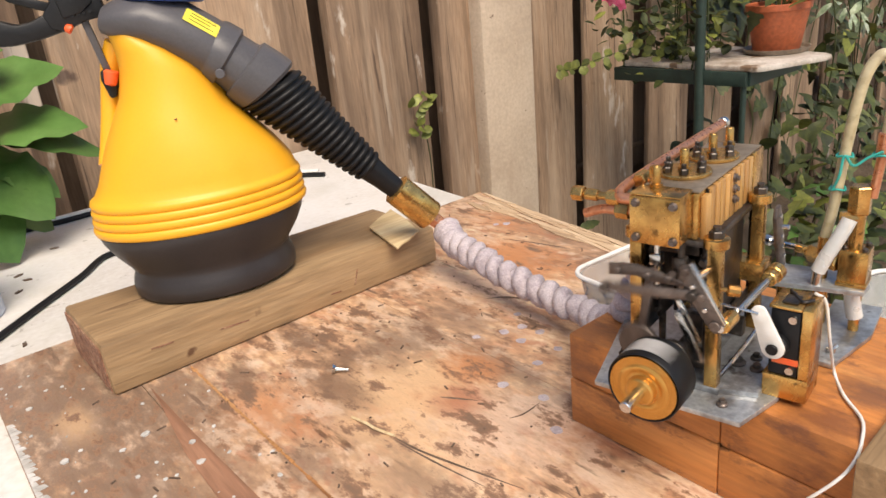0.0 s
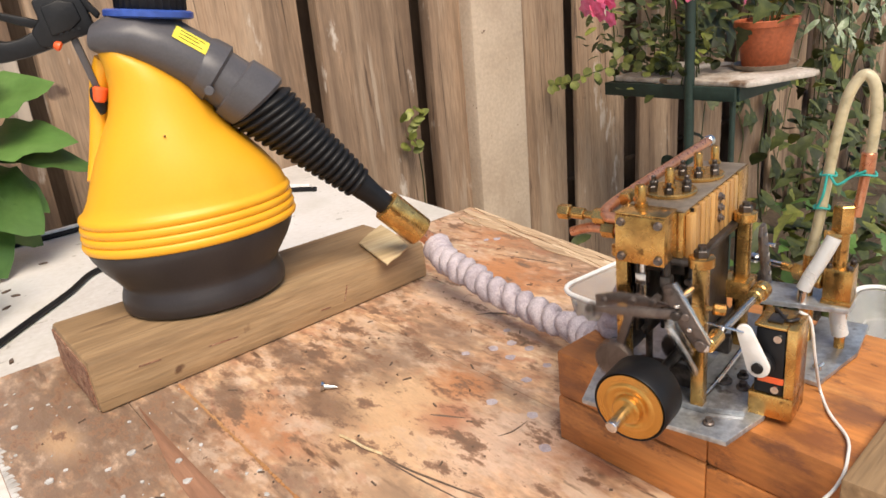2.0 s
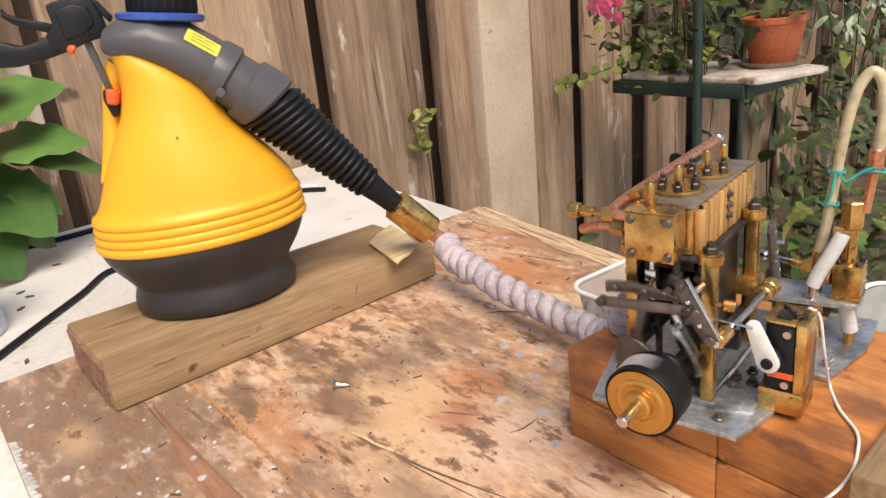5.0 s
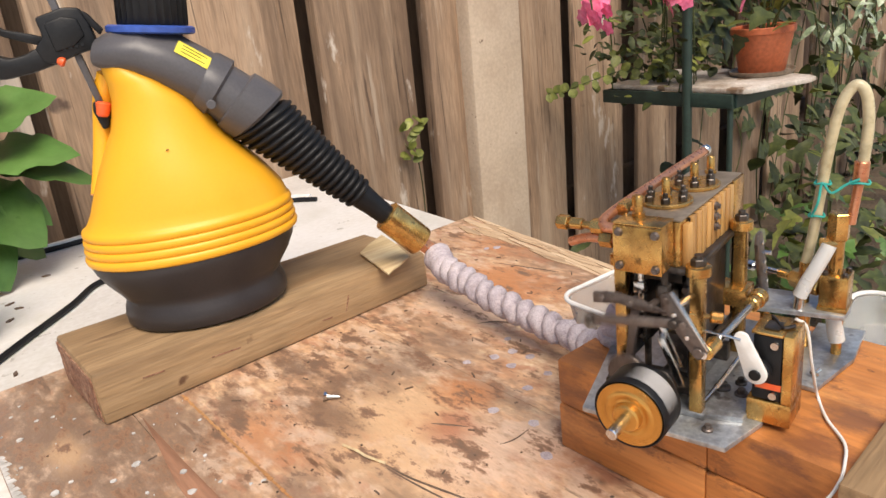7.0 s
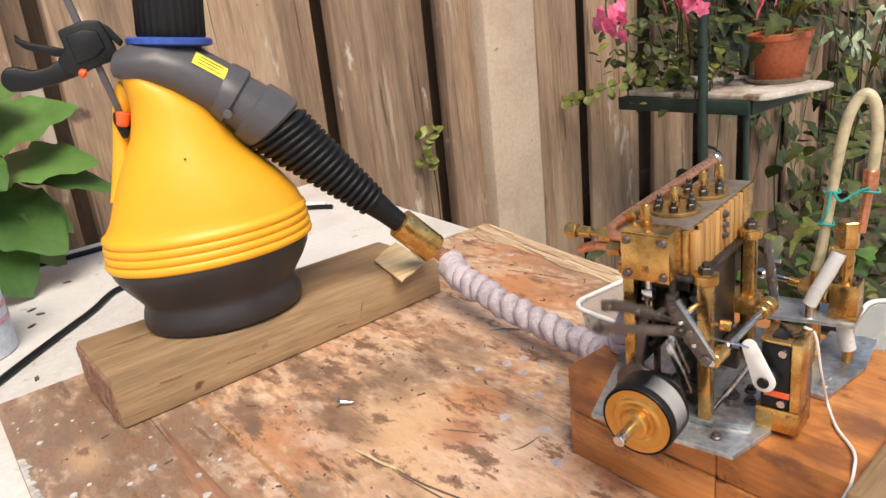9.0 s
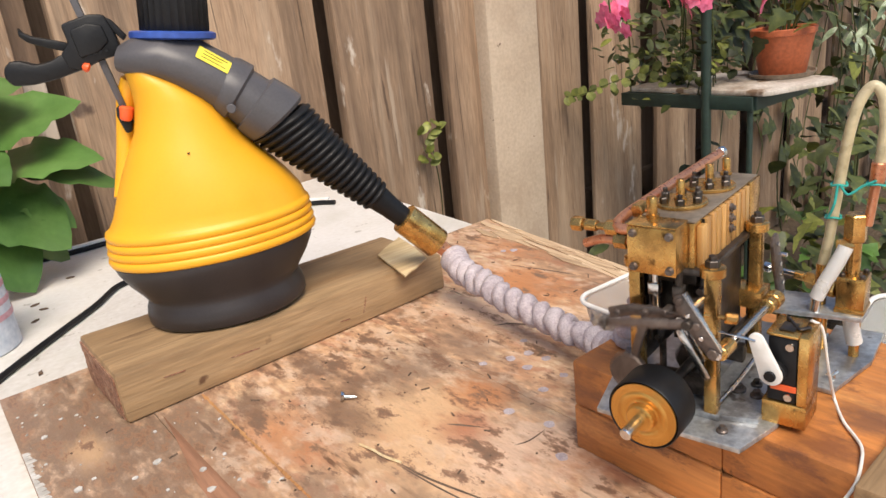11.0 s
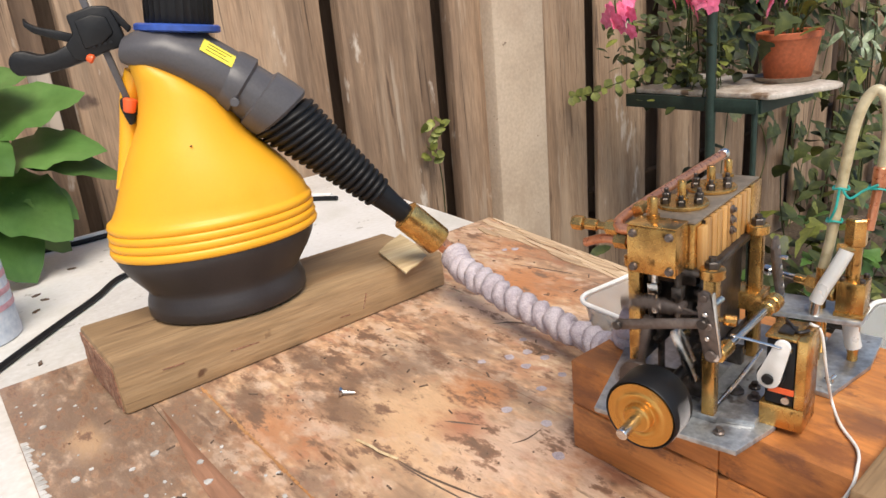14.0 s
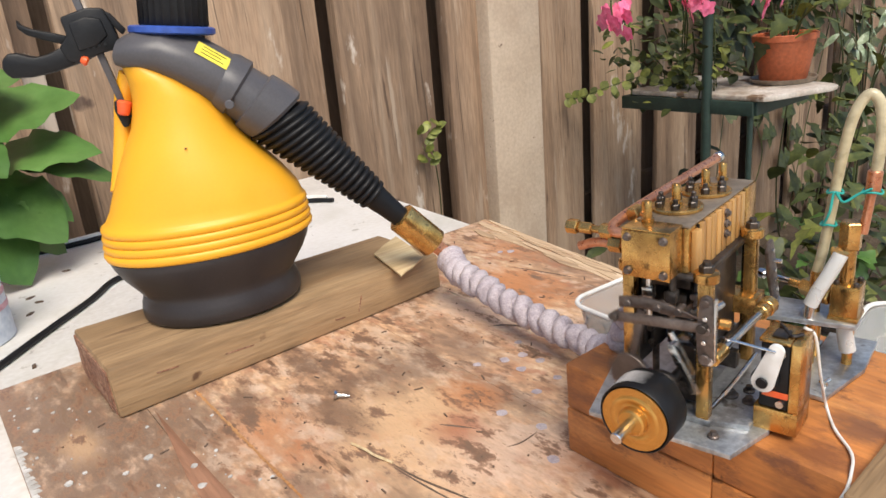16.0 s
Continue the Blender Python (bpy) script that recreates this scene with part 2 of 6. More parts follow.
M_LABEL = surf("yellow_sticker", [(0.75, 0.62, 0.05), (0.80, 0.68, 0.07), (0.82, 0.70, 0.09)], 20.0, 0.5, bump=0.02)
M_BRASS = surf("tarnished_brass", [(0.44, 0.23, 0.066), (0.64, 0.38, 0.12), (0.78, 0.52, 0.19)], 30.0, 0.25, 0.90, bump=0.06, fine=160, fine_mix=0.06, speck=(0.22, 0.11, 0.04), speck_at=0.70, speck_scale=90.0)
layer(M_BRASS, (0.20, 0.10, 0.035), 38.0, 0.50, 0.68, (1, 1, 1), 0.75, 8.0)
layer(M_BRASS, (0.05, 0.028, 0.015), 95.0, 0.62, 0.70, (1, 1, 1), 0.8)
M_RED = surf("orange_red_plastic", [(0.75, 0.10, 0.02), (0.80, 0.12, 0.03), (0.82, 0.14, 0.04)], 20.0, 0.4, bump=0.02)
M_SOIL = surf("garden_soil", [(0.03, 0.02, 0.011), (0.065, 0.043, 0.024), (0.10, 0.07, 0.042)], 6.0, 0.95, bump=0.8, fine=60, dist=0.02)
M_GLASSY = surf("dull_steel", [(0.34, 0.35, 0.37), (0.46, 0.47, 0.49), (0.55, 0.56, 0.58)], 14.0, 0.38, 0.85, bump=0.08, fine=300, speck=(0.12, 0.10, 0.09), speck_at=0.68, speck_scale=60.0)

# ---- mesh helpers ----


def box(bm, x0, y0, z0, x1, y1, z1, bevel=0.0, m=None):
    t = bmesh.new()
    bmesh.ops.create_cube(t, size=1.0)
    bmesh.ops.transform(t, matrix=Matrix.LocRotScale(((x0 + x1) / 2, (y0 + y1) / 2, (z0 + z1) / 2), None, (abs(x1 - x0), abs(y1 - y0), abs(z1 - z0))), verts=t.verts)
    if bevel:
        bmesh.ops.bevel(t, geom=t.edges[:], offset=bevel, segments=2, profile=0.5, affect="EDGES")
    merge(bm, t, m)


def merge(bm, t, m=None):
    if m is not None:
        bmesh.ops.transform(t, matrix=m, verts=t.verts)
    me = bpy.data.meshes.new("scratch")
    t.to_mesh(me)
    t.free()
    bm.from_mesh(me)
    bpy.data.meshes.remove(me)


def ring_loft(bm, rings, close=True, m=None):
    """Skin over rings of points, capped at both ends."""
    t = bmesh.new()
    vs = [[t.verts.new(p) for p in r] for r in rings]
    k = len(rings[0])
    for a, b in zip(vs, vs[1:]):
        for i in range(k):
            t.faces.new((a[i], a[(i + 1) % k], b[(i + 1) % k], b[i]))
    if close:
        t.faces.new(vs[0][::-1])
        t.faces.new(vs[-1])
    bmesh.ops.recalc_face_normals(t, faces=t.faces)
    merge(bm, t, m)


def lathe(bm, prof, n=40, m=None, close=True):
    ring_loft(bm, [[(r * math.cos(2 * math.pi * i / n), r * math.sin(2 * math.pi * i / n), z) for i in range(n)] for r, z in prof], close, m)


def along(p0, p1):
    d = Vector(p1) - Vector(p0)
    return Matrix.Translation(p0) @ d.to_track_quat("Z", "Y").to_matrix().to_4x4(), d.length


def rod(bm, p0, p1, r0, r1=None, n=16, bevel=0.0):
    m, l = along(p0, p1)
    r1 = r0 if r1 is None else r1
    prof = [(r0, 0), (r1, l)] if not bevel else [(r0 - bevel, 0), (r0, bevel), (r1, l - bevel), (r1 - bevel, l)]
    lathe(bm, prof, n, m)


def smooth_path(pts, n=8):
    ps = [Vector(p) for p in pts]
    ps = [ps[0] * 2 - ps[1]] + ps + [ps[-1] * 2 - ps[-2]]
    out = []
    for i in range(1, len(ps) - 2):
        a, b, c, d = ps[i - 1:i + 3]
        for k in range(n):
            u = k / n
            out.append(0.5 * ((2 * b) + (c - a) * u + (2 * a - 5 * b + 4 * c - d) * u * u + (3 * b - a - 3 * c + d) * u ** 3))
    out.append(ps[-2])
    return out


def tube(bm, pts, r, n=10, m=None):
    """A round tube along pts; r is a number or one radius a point."""
    ps = [Vector(p) for p in pts]
    rs = r if isinstance(r, (list, tuple)) else [r] * len(ps)
    up = Vector((0, 0, 1))
    rings, side = [], None
    for i, p in enumerate(ps):
        d = (ps[min(i + 1, len(ps) - 1)] - ps[max(i - 1, 0)]).normalized()
        if side is None:
            side = d.cross(up if abs(d.z) < 0.9 else Vector((1, 0, 0))).normalized()
        side = (side - d * side.dot(d)).normalized()
        o = d.cross(side)
        rings.append([p + (side * math.cos(2 * math.pi * k / n) + o * math.sin(2 * math.pi * k / n)) * rs[i] for k in range(n)])
    ring_loft(bm, rings, True, m)


def shear_poly(bm, pts, z0, z1, bevel=0.0, m=None):
    """A flat outline in x and y, raised from z0 to z1."""
    t = bmesh.new()
    lo = [t.verts.new((x, y, z0)) for x, y in pts]
    hi = [t.verts.new((x, y, z1)) for x, y in pts]
    t.faces.new(lo[::-1])
    t.faces.new(hi)
    for i in range(len(pts)):
        j = (i + 1) % len(pts)
        t.faces.new((lo[i], lo[j], hi[j], hi[i]))
    bmesh.ops.recalc_face_normals(t, faces=t.faces)
    if bevel:
        bmesh.ops.bevel(t, geom=t.edges[:], offset=bevel, segments=2, profile=0.5, affect="EDGES")
    merge(bm, t, m)


def rough_up(bm, amount, scale):
    for v in bm.verts:
        v.co += Vector(noise.noise_vector(v.co * scale)) * amount


def part(name, bm, material, parent=None, label="", smooth=35):
    me = bpy.data.meshes.new(name)
    bm.to_mesh(me)
    bm.free()
    me.materials.append(material)
    if smooth:
        me.shade_smooth()
        me.set_sharp_from_angle(angle=radians(smooth))
    ob = new(name, me)
    if parent is not None:
        ob.parent = parent
    if label:
        ob["label"] = label
    return ob


def thing(name, label, category, m=None, group="", kind=""):
    ob = new(name)
    ob.empty_display_size = 0.02
    if m is not None:
        ob.matrix_world = m
    return tagged(ob, label, category, group, kind)


def struct(name, bm, material, label, category="", smooth=35):
    return tagged(part(name, bm, material, None, "", smooth), label, category or name.replace("_", " "), "", "structure")


# ---- ground, table and fence ----
bm = bmesh.new()
box(bm, -30, -30, -0.80, 40, 40, -0.75)
# Pale paving is made up: it reflects light into the brass.
M_BOUNCE = surf("pale_bounce_ground", [(0.34, 0.30, 0.25), (0.44, 0.40, 0.34), (0.52, 0.48, 0.42)], 2.0, 0.85, bump=0.3, fine=40, dist=0.004)
struct("ground", bm, M_BOUNCE, "ground, made pale to bounce light up to the engine", "ground", 0)
bm = bmesh.new()
box(bm, -4.0, 0.45, -0.7495, 6.0, 1.55, -0.735)
struct("flower_bed", bm, M_SOIL, "dark bare soil bed along the fence", "flower bed", 0)

table = thing("work_table", "old work table with a white top and worn brown boards", "table", pose(0, 0, 0))
bm = bmesh.new()
shear_poly(bm, [(-0.75, -0.45), (0.545, -0.45), (0.572, 0.2), (0.668, 0.806), (0.715, 1.40), (-0.75, 1.40)], -0.034, -0.012, 0.002)
part("white_top", bm, M_WHITE, table, "stained white laminate top")
for x, y in ((-0.68, -0.38), (0.48, -0.38), (-0.68, 1.32), (0.62, 1.32)):
    bm = bmesh.new()
    box(bm, x - 0.03, y - 0.03, -0.75, x + 0.03, y + 0.03, -0.034, 0.003)
    part("leg", bm, M_BEAM, table)
PLANKS = [0.004, 0.112, 0.157, 0.355, 0.50]
for i, x0 in enumerate(PLANKS):
    x1 = PLANKS[i + 1] - 0.0003 if i + 1 < len(PLANKS) else None
    bm = bmesh.new()
    yb = 0.802 + 0.004 * math.sin(i * 2.3)
    if x1:
        box(bm, x0, -0.42, -0.0118, x1, yb, 0.0, 0.0006)
    else:
        shear_poly(bm, [(x0, -0.42), (0.56, -0.42), (0.585, 0.2), (0.677, yb), (x0, yb)], -0.0118, 0.0, 0.0012)
    part("plank", bm, M_TABLE, table)
M_FILL = wood("red_brown_filler", [(0.10, 0.045, 0.028), (0.20, 0.095, 0.055), (0.33, 0.17, 0.10)], 3.0, 1, 0.7, 0.4)
M_SEAM = wood("orange_glue_line", [(0.24, 0.10, 0.04), (0.42, 0.20, 0.075), (0.52, 0.29, 0.13)], 5.0, 1, 0.6, 0.4)
M_RAW = wood("raw_split_wood", [(0.30, 0.19, 0.11), (0.52, 0.37, 0.23), (0.66, 0.50, 0.34)], 2.0, 1, 0.85, 0.6)
bm = bmesh.new()
shear_poly(bm, [(0.1160, 0.628), (0.1172, 0.58), (0.1180, 0.53), (0.1195, 0.48), (0.1225, 0.40), (0.126, 0.30), (0.100, 0.30), (0.1005, 0.42), (0.1030, 0.505), (0.1095, 0.56), (0.1140, 0.60)], 0.0001, 0.0006)
part("filler_strip", bm, M_FILL, table, "dark red-brown filler strip between boards")
bm = bmesh.new()
for k in range(60):
    y = 0.24 + 0.0066 * k
    w = 0.0008 + 0.0014 * abs(noise.noise(Vector((k * 0.7, 2.0, 0.5))))
    x = 0.1568 + 0.0006 * noise.noise(Vector((k * 0.4, 5.0, 0.1)))
    shear_poly(bm, [(x - w, y), (x + w, y + 0.0004), (x + w * 0.8, y + 0.0062), (x - w * 0.9, y + 0.0060)], 0.0001, 0.0005)
part("seam_strip", bm, M_SEAM, table, "rough orange-brown seam")
# bare splintered wood along the outer edge of the boards
rs = random.Random(17)
for k in range(60):
    y0 = 0.26 + 0.46 * rs.random()
    ln = 0.05 + 0.08 * rs.random()
    y1 = min(y0 + ln, 0.797)
    off = 0.004 + (0.026 + 0.03 * max(0.0, (y0 - 0.5) / 0.3)) * rs.random() ** 1.3
    w = 0.0025 + 0.005 * rs.random()
    e = lambda y: 0.5848 + (y - 0.2) * 0.1533 - off + w * 0.4
    bm = bmesh.new()
    shear_poly(bm, [(e(y0), y0), (min(e(y0 + ln * 0.3) + w, e(y0 + ln * 0.3) + off - w * 0.4 - 0.001), y0 + ln * 0.3), (min(e(y1) + w * 0.6, e(y1) + off - w * 0.4 - 0.001), y1 - 0.004), (e(y1) - w * 0.2, y1), (e(y0 + ln * 0.5) - w * 0.9, min(y0 + ln * 0.5, y1 - 0.005)), (e(y0 + ln * 0.2) - w * 0.5, y0 + ln * 0.2)], 0.0001, 0.0002 + 0.00003 * k)
    part("split_sliver", bm, M_RAW, table)
# open cracks
for pts, w in (([(0.226, 0.401), (0.229, 0.375), (0.239, 0.336), (0.252, 0.29)], 0.0011), ([(0.224, 0.397), (0.2285, 0.357), (0.236, 0.31)], 0.0009), ([(0.300, 0.353), (0.312, 0.349), (0.330, 0.350)], 0.0008), ([(0.283, 0.416), (0.290, 0.405), (0.300, 0.389)], 0.0012), ([(0.430, 0.52), (0.445, 0.507), (0.455, 0.489), (0.468, 0.480)], 0.0014), ([(0.56, 0.63), (0.575, 0.575), (0.583, 0.54)], 0.0012)):
    bm = bmesh.new()
    tube(bm, smooth_path([(x, y, 0.0) for x, y in pts], 5), [w * (0.25 + 0.75 * math.sin(math.pi * i / (5 * (len(pts) - 1)))) for i in range(5 * (len(pts) - 1) + 1)], 6, Matrix.Diagonal((1, 1, 0.5, 1)))
    part("open_crack", bm, M_FENCE_BACK, table)

fence = thing("fence", "weathered grey-brown board fence with a concrete post", "fence", pose(0, 1.42, -0.75), "", "structure")
FRONT = [(-1.35, -1.08), (-0.98, -0.72), (-0.62, -0.36), (-0.29, -0.03), (0.0, 0.195), (0.262, 0.455), (0.535, 0.73), (0.817, 1.022), (1.12, 1.222), (1.440, 1.613), (1.648, 1.89), (1.958, 2.19), (2.255, 2.487), (2.57, 2.81), (2.853, 3.126), (3.20, 3.44), (3.52, 3.76), (3.84, 4.10), (4.18, 4.42)]
for i, (x0, x1) in enumerate(FRONT):
    bm = bmesh.new()
    box(bm, x0 + (0.010 if i > 9 else 0.0), -0.003 * (i % 3), 0.0, x1, 0.034 if i < 9 else 0.014, 1.95 + 0.03 * math.sin(i * 3.1), 0.004)
    part("board", bm, M_FENCE, fence)
for i in range(len(FRONT) - 1):
    x0, x1 = FRONT[i][1], FRONT[i + 1][0]
    if x0 < 1.2 :
        bm = bmesh.new()
        box(bm, x0 - 0.03, 0.0345, 0.0, x1 - 0.024, 0.052, 1.95, 0.004)
        part("back_board", bm, M_FENCE, fence, "recessed back board")
bm = bmesh.new()
box(bm, 1.218, -0.05, 0.0, 1.400, 0.033, 1.98, 0.012)
part("concrete_post", bm, M_CONCRETE, fence, "pale rough concrete post")
# Rails behind the gaps, in the same shade-dark wood.
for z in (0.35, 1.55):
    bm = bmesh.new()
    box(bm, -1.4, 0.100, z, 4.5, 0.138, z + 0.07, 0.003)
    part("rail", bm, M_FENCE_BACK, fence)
# the whole fence has sagged a little to one side
for ob in fence.children:
    for v in ob.data.vertices:
        v.co.x += 0.030 * (v.co.z - 0.92)
# Added dark sheet, so that the fence gaps read as deep shade.
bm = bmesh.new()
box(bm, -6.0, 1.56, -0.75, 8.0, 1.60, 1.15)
struct("wall_behind", bm, M_FENCE_BACK, "dark sheet added behind the fence to deepen its gaps", "wall", 0)

# ---- beam and steam cleaner ----
beam = thing("wooden_beam", "short pale pine beam lying on the table boards", "beam", pose(0.088, 0.637, 0.0006, 0, 0, 0.8))
bm = bmesh.new()
box(bm, 0.0, 0.0, 0.0, 0.376, 0.125, 0.052, 0.0035)
for v in bm.verts:
    v.co.z -= 0.009 * v.co.x / 0.376 * (1 if v.co.z > 0.03 else 0)
part("timber", bm, M_BEAM, beam)
M_END = surf("red_brown_end_grain", [(0.15, 0.062, 0.038), (0.28, 0.14, 0.085), (0.42, 0.27, 0.17)], 95.0, 0.9, bump=0.9, fine=420, fine_mix=0.5, detail=12.0)
bm = bmesh.new()
for k in range(9):
    for q in range(4):
        y0, z0 = 0.0036 + 0.0131 * k, 0.0036 + 0.0108 * q
        box(bm, -0.0010 - 0.0014 * abs(noise.noise(Vector((k * 0.9, q * 1.3, 0.4)))), y0, z0, 0.002, y0 + 0.0131, z0 + 0.0108, 0.0)
part("end_grain", bm, M_END, beam, "rough red-brown sawn end")
for k, (x, z, l) in enumerate(((0.235, 0.012, 0.012), (0.262, 0.020, 0.018), (0.12, 0.022, 0.030), (0.05, 0.030, 0.02))):
    bm = bmesh.new()
    box(bm, -l / 2, -0.0005, -0.0006, l / 2, 0.001, 0.0006, 0, pose(x, 0.0, z, 0, -70 if k == 1 else 4, 0))
    part("crack", bm, M_END, beam)

cleaner = thing("steam_cleaner", "yellow and grey handheld steam cleaner standing on a beam", "steam cleaner", pose(0.226, 0.703, 0.052, 0, 0, -17.8))
Z0 = 0.052


def loft_z(bm, rows, n=56):
    """Rows of left, right, depth, z: an oval ring at each height."""
    ring_loft(bm, [[((a + b) / 2 + (b - a) / 2 * math.cos(2 * math.pi * i / n), d * math.sin(2 * math.pi * i / n), z - Z0) for i in range(n)] for a, b, d, z in rows])


bm = bmesh.new()
lathe(bm, [(0.070, 0.0), (0.078, 0.001), (0.0805, 0.004), (0.0810, 0.012), (0.0795, 0.019), (0.0775, 0.024), (0.0770, 0.028), (0.0805, 0.034), (0.090, 0.047), (0.097, 0.060), (0.0995, 0.068), (0.098, 0.071)], 64)
for v in bm.verts:
    v.co.y *= 0.82 - 0.11 * min(1.0, max(0.0, v.co.z / 0.07))
part("base", bm, M_GREY, cleaner, "dark grey plastic base")
bm = bmesh.new()
rows = [(-0.0975, 0.0975, 0.0975, 0.120), (-0.101, 0.102, 0.101, 0.1215)]
for k in range(4):
    z = 0.1225 + 0.0083 * k
    g = 0.0006 * k
    rows += [(-0.1015 + g * 1.6, 0.1035 - g, 0.102 - g, z), (-0.1025 + g * 1.6, 0.1045 - g, 0.103 - g, z + 0.0031), (-0.1015 + g * 1.6, 0.1035 - g, 0.102 - g, z + 0.0064), (-0.0995 + g * 1.6, 0.1015 - g, 0.100 - g, z + 0.0073)]
rows += [(-0.0935, 0.099, 0.096, 0.1575), (-0.0875, 0.096, 0.092, 0.167), (-0.079, 0.083, 0.081, 0.187), (-0.070, 0.068, 0.069, 0.206), (-0.059, 0.052, 0.057, 0.226), (-0.0495, 0.043, 0.048, 0.243), (-0.0455, 0.038, 0.043, 0.256), (-0.0425, 0.032, 0.040, 0.268), (-0.042, 0.016, 0.036, 0.284), (-0.044, -0.008, 0.030, 0.298), (-0.040, -0.02, 0.02, 0.306)]
loft_z(bm, [(a, b, q * (0.71 + 0.27 * min(1.0, max(0.0, (z - 0.16) / 0.10))), z) for a, b, q, z in rows])
part("body", bm, M_YELLOW, cleaner, "glossy yellow plastic body with moulded rings", 50)

for x, z, l in ((-0.005, 0.224, 0.0022), (-0.003, 0.212, 0.0050)):
    bm = bmesh.new()
    box(bm, -l / 2, -0.0006, -0.0005, l / 2, 0.0006, 0.0005, 0.0002, pose(x, -0.0531 - 0.045 * (0.224 - z), z - Z0, 8, -14, 0))
    part("scuff", bm, M_GREY, cleaner, "small dark scuff")
# grey nose that carries the hose
M_MILK = surf("milky_plastic", [(0.80, 0.80, 0.77), (0.85, 0.85, 0.83), (0.88, 0.88, 0.86)], 30.0, 0.3, bump=0.05, fine_mix=0.05)
M_MILK.node_tree.nodes["Principled BSDF"].inputs["Transmission Weight"].default_value = 0.32
M_TUB = surf("translucent_tub_plastic", [(0.80, 0.80, 0.77), (0.85, 0.85, 0.83), (0.88, 0.88, 0.86)], 30.0, 0.22, bump=0.04, fine_mix=0.05)
M_TUB.node_tree.nodes["Principled BSDF"].inputs["Transmission Weight"].default_value = 0.78
M_OILY = surf("oily_steel", [(0.030, 0.025, 0.022), (0.075, 0.065, 0.058), (0.14, 0.12, 0.11)], 40.0, 0.33, 0.75, bump=0.15, fine=400)
M_LINK = surf("worn_link_steel", [(0.09, 0.07, 0.06), (0.15, 0.12, 0.105), (0.21, 0.175, 0.155)], 40.0, 0.42, 0.7, bump=0.12, fine=400)
M_BRIGHT = surf("bright_steel", [(0.58, 0.57, 0.55), (0.68, 0.67, 0.65), (0.75, 0.74, 0.72)], 30.0, 0.22, 1.0, bump=0.05, fine=400)
M_COPPER = surf("copper_pipe", [(0.48, 0.19, 0.10), (0.62, 0.28, 0.16), (0.68, 0.34, 0.21)], 30.0, 0.30, 0.78, bump=0.05, fine=300)
M_WHEEL = surf("golden_wheel_face", [(0.50, 0.24, 0.05), (0.62, 0.33, 0.085), (0.68, 0.38, 0.11)], 45.0, 0.28, 0.85, bump=0.02, fine=90, fine_mix=0.08)
M_ALU = surf("scuffed_aluminium", [(0.32, 0.34, 0.36), (0.46, 0.48, 0.50), (0.58, 0.60, 0.62)], 25.0, 0.36, 0.7, bump=0.08, fine=300, speck=(0.16, 0.15, 0.15), speck_at=0.66, speck_scale=70.0)
layer(M_ALU, (0.10, 0.085, 0.075), 32.0, 0.50, 0.66, (1.0, 1.0, 1.0), 0.65, 8.0)
layer(M_BRASS, (0.26, 0.12, 0.04), 38.0, 0.52, 0.68, (1.0, 1.0, 0.6), 0.6, 7.0)
M_PAPER = surf("white_paper_tape", [(0.50, 0.48, 0.47), (0.58, 0.56, 0.55), (0.63, 0.61, 0.60)], 60.0, 0.7, bump=0.03)
M_NYLON = surf("white_nylon", [(0.68, 0.66, 0.62), (0.74, 0.72, 0.68), (0.78, 0.76, 0.72)], 60.0, 0.45, bump=0.03)
M_WOOL = surf("lilac_grey_yarn", [(0.30, 0.255, 0.28), (0.43, 0.37, 0.39), (0.52, 0.46, 0.47)], 60.0, 0.95, bump=0.6, fine=700, dist=0.001)
M_LAG = wood("lagging_wood", [(0.27, 0.125, 0.038), (0.42, 0.22, 0.07), (0.54, 0.32, 0.11)], 4.0, 2, 0.38, 0.2, rnd=0.15)
M_CARD = wood("split_wood_chip", [(0.46, 0.33, 0.17), (0.60, 0.46, 0.26), (0.68, 0.55, 0.34)], 4.0, 0, 0.75, 0.3)
M_SHELF = surf("weathered_shelf_paint", [(0.26, 0.20, 0.15), (0.46, 0.40, 0.34), (0.60, 0.55, 0.50)], 9.0, 0.6, bump=0.15, speck=(0.16, 0.10, 0.06), speck_at=0.60, speck_scale=16.0)
M_POT = surf("terracotta_plastic", [(0.36, 0.085, 0.03), (0.44, 0.11, 0.04), (0.50, 0.135, 0.055)], 14.0, 0.55, bump=0.08)
M_GREEN = surf("dark_green_paint", [(0.010, 0.022, 0.017), (0.015, 0.032, 0.024), (0.022, 0.042, 0.032)], 14.0, 0.55, bump=0.06)
M_LEAF = surf("bright_leaf", [(0.050, 0.115, 0.022), (0.075, 0.155, 0.034), (0.105, 0.195, 0.05)], 9.0, 0.42, bump=0.12, fine=60, fine_mix=0.12, rnd=0.25)
M_IVY = surf("ivy_leaf", [(0.017, 0.025, 0.005), (0.038, 0.050, 0.010), (0.078, 0.088, 0.020)], 30.0, 0.58, bump=0.1, rnd=0.4)
M_VINE = surf("yellow_green_leaf", [(0.08, 0.095, 0.014), (0.13, 0.145, 0.024), (0.22, 0.225, 0.048)], 30.0, 0.55, bump=0.1, rnd=0.3)
M_PETAL = surf("pink_petal", [(0.70, 0.10, 0.22), (0.80, 0.16, 0.30), (0.85, 0.24, 0.38)], 40.0, 0.6, bump=0.05, rnd=0.2)
M_HOSE = surf("yellowed_clear_tube", [(0.38, 0.31, 0.17), (0.48, 0.41, 0.25), (0.56, 0.49, 0.32)], 20.0, 0.3, bump=0.03)
M_TEAL = surf("teal_wire", [(0.02, 0.30, 0.26), (0.03, 0.36, 0.31), (0.05, 0.42, 0.36)], 30.0, 0.4, bump=0.03)
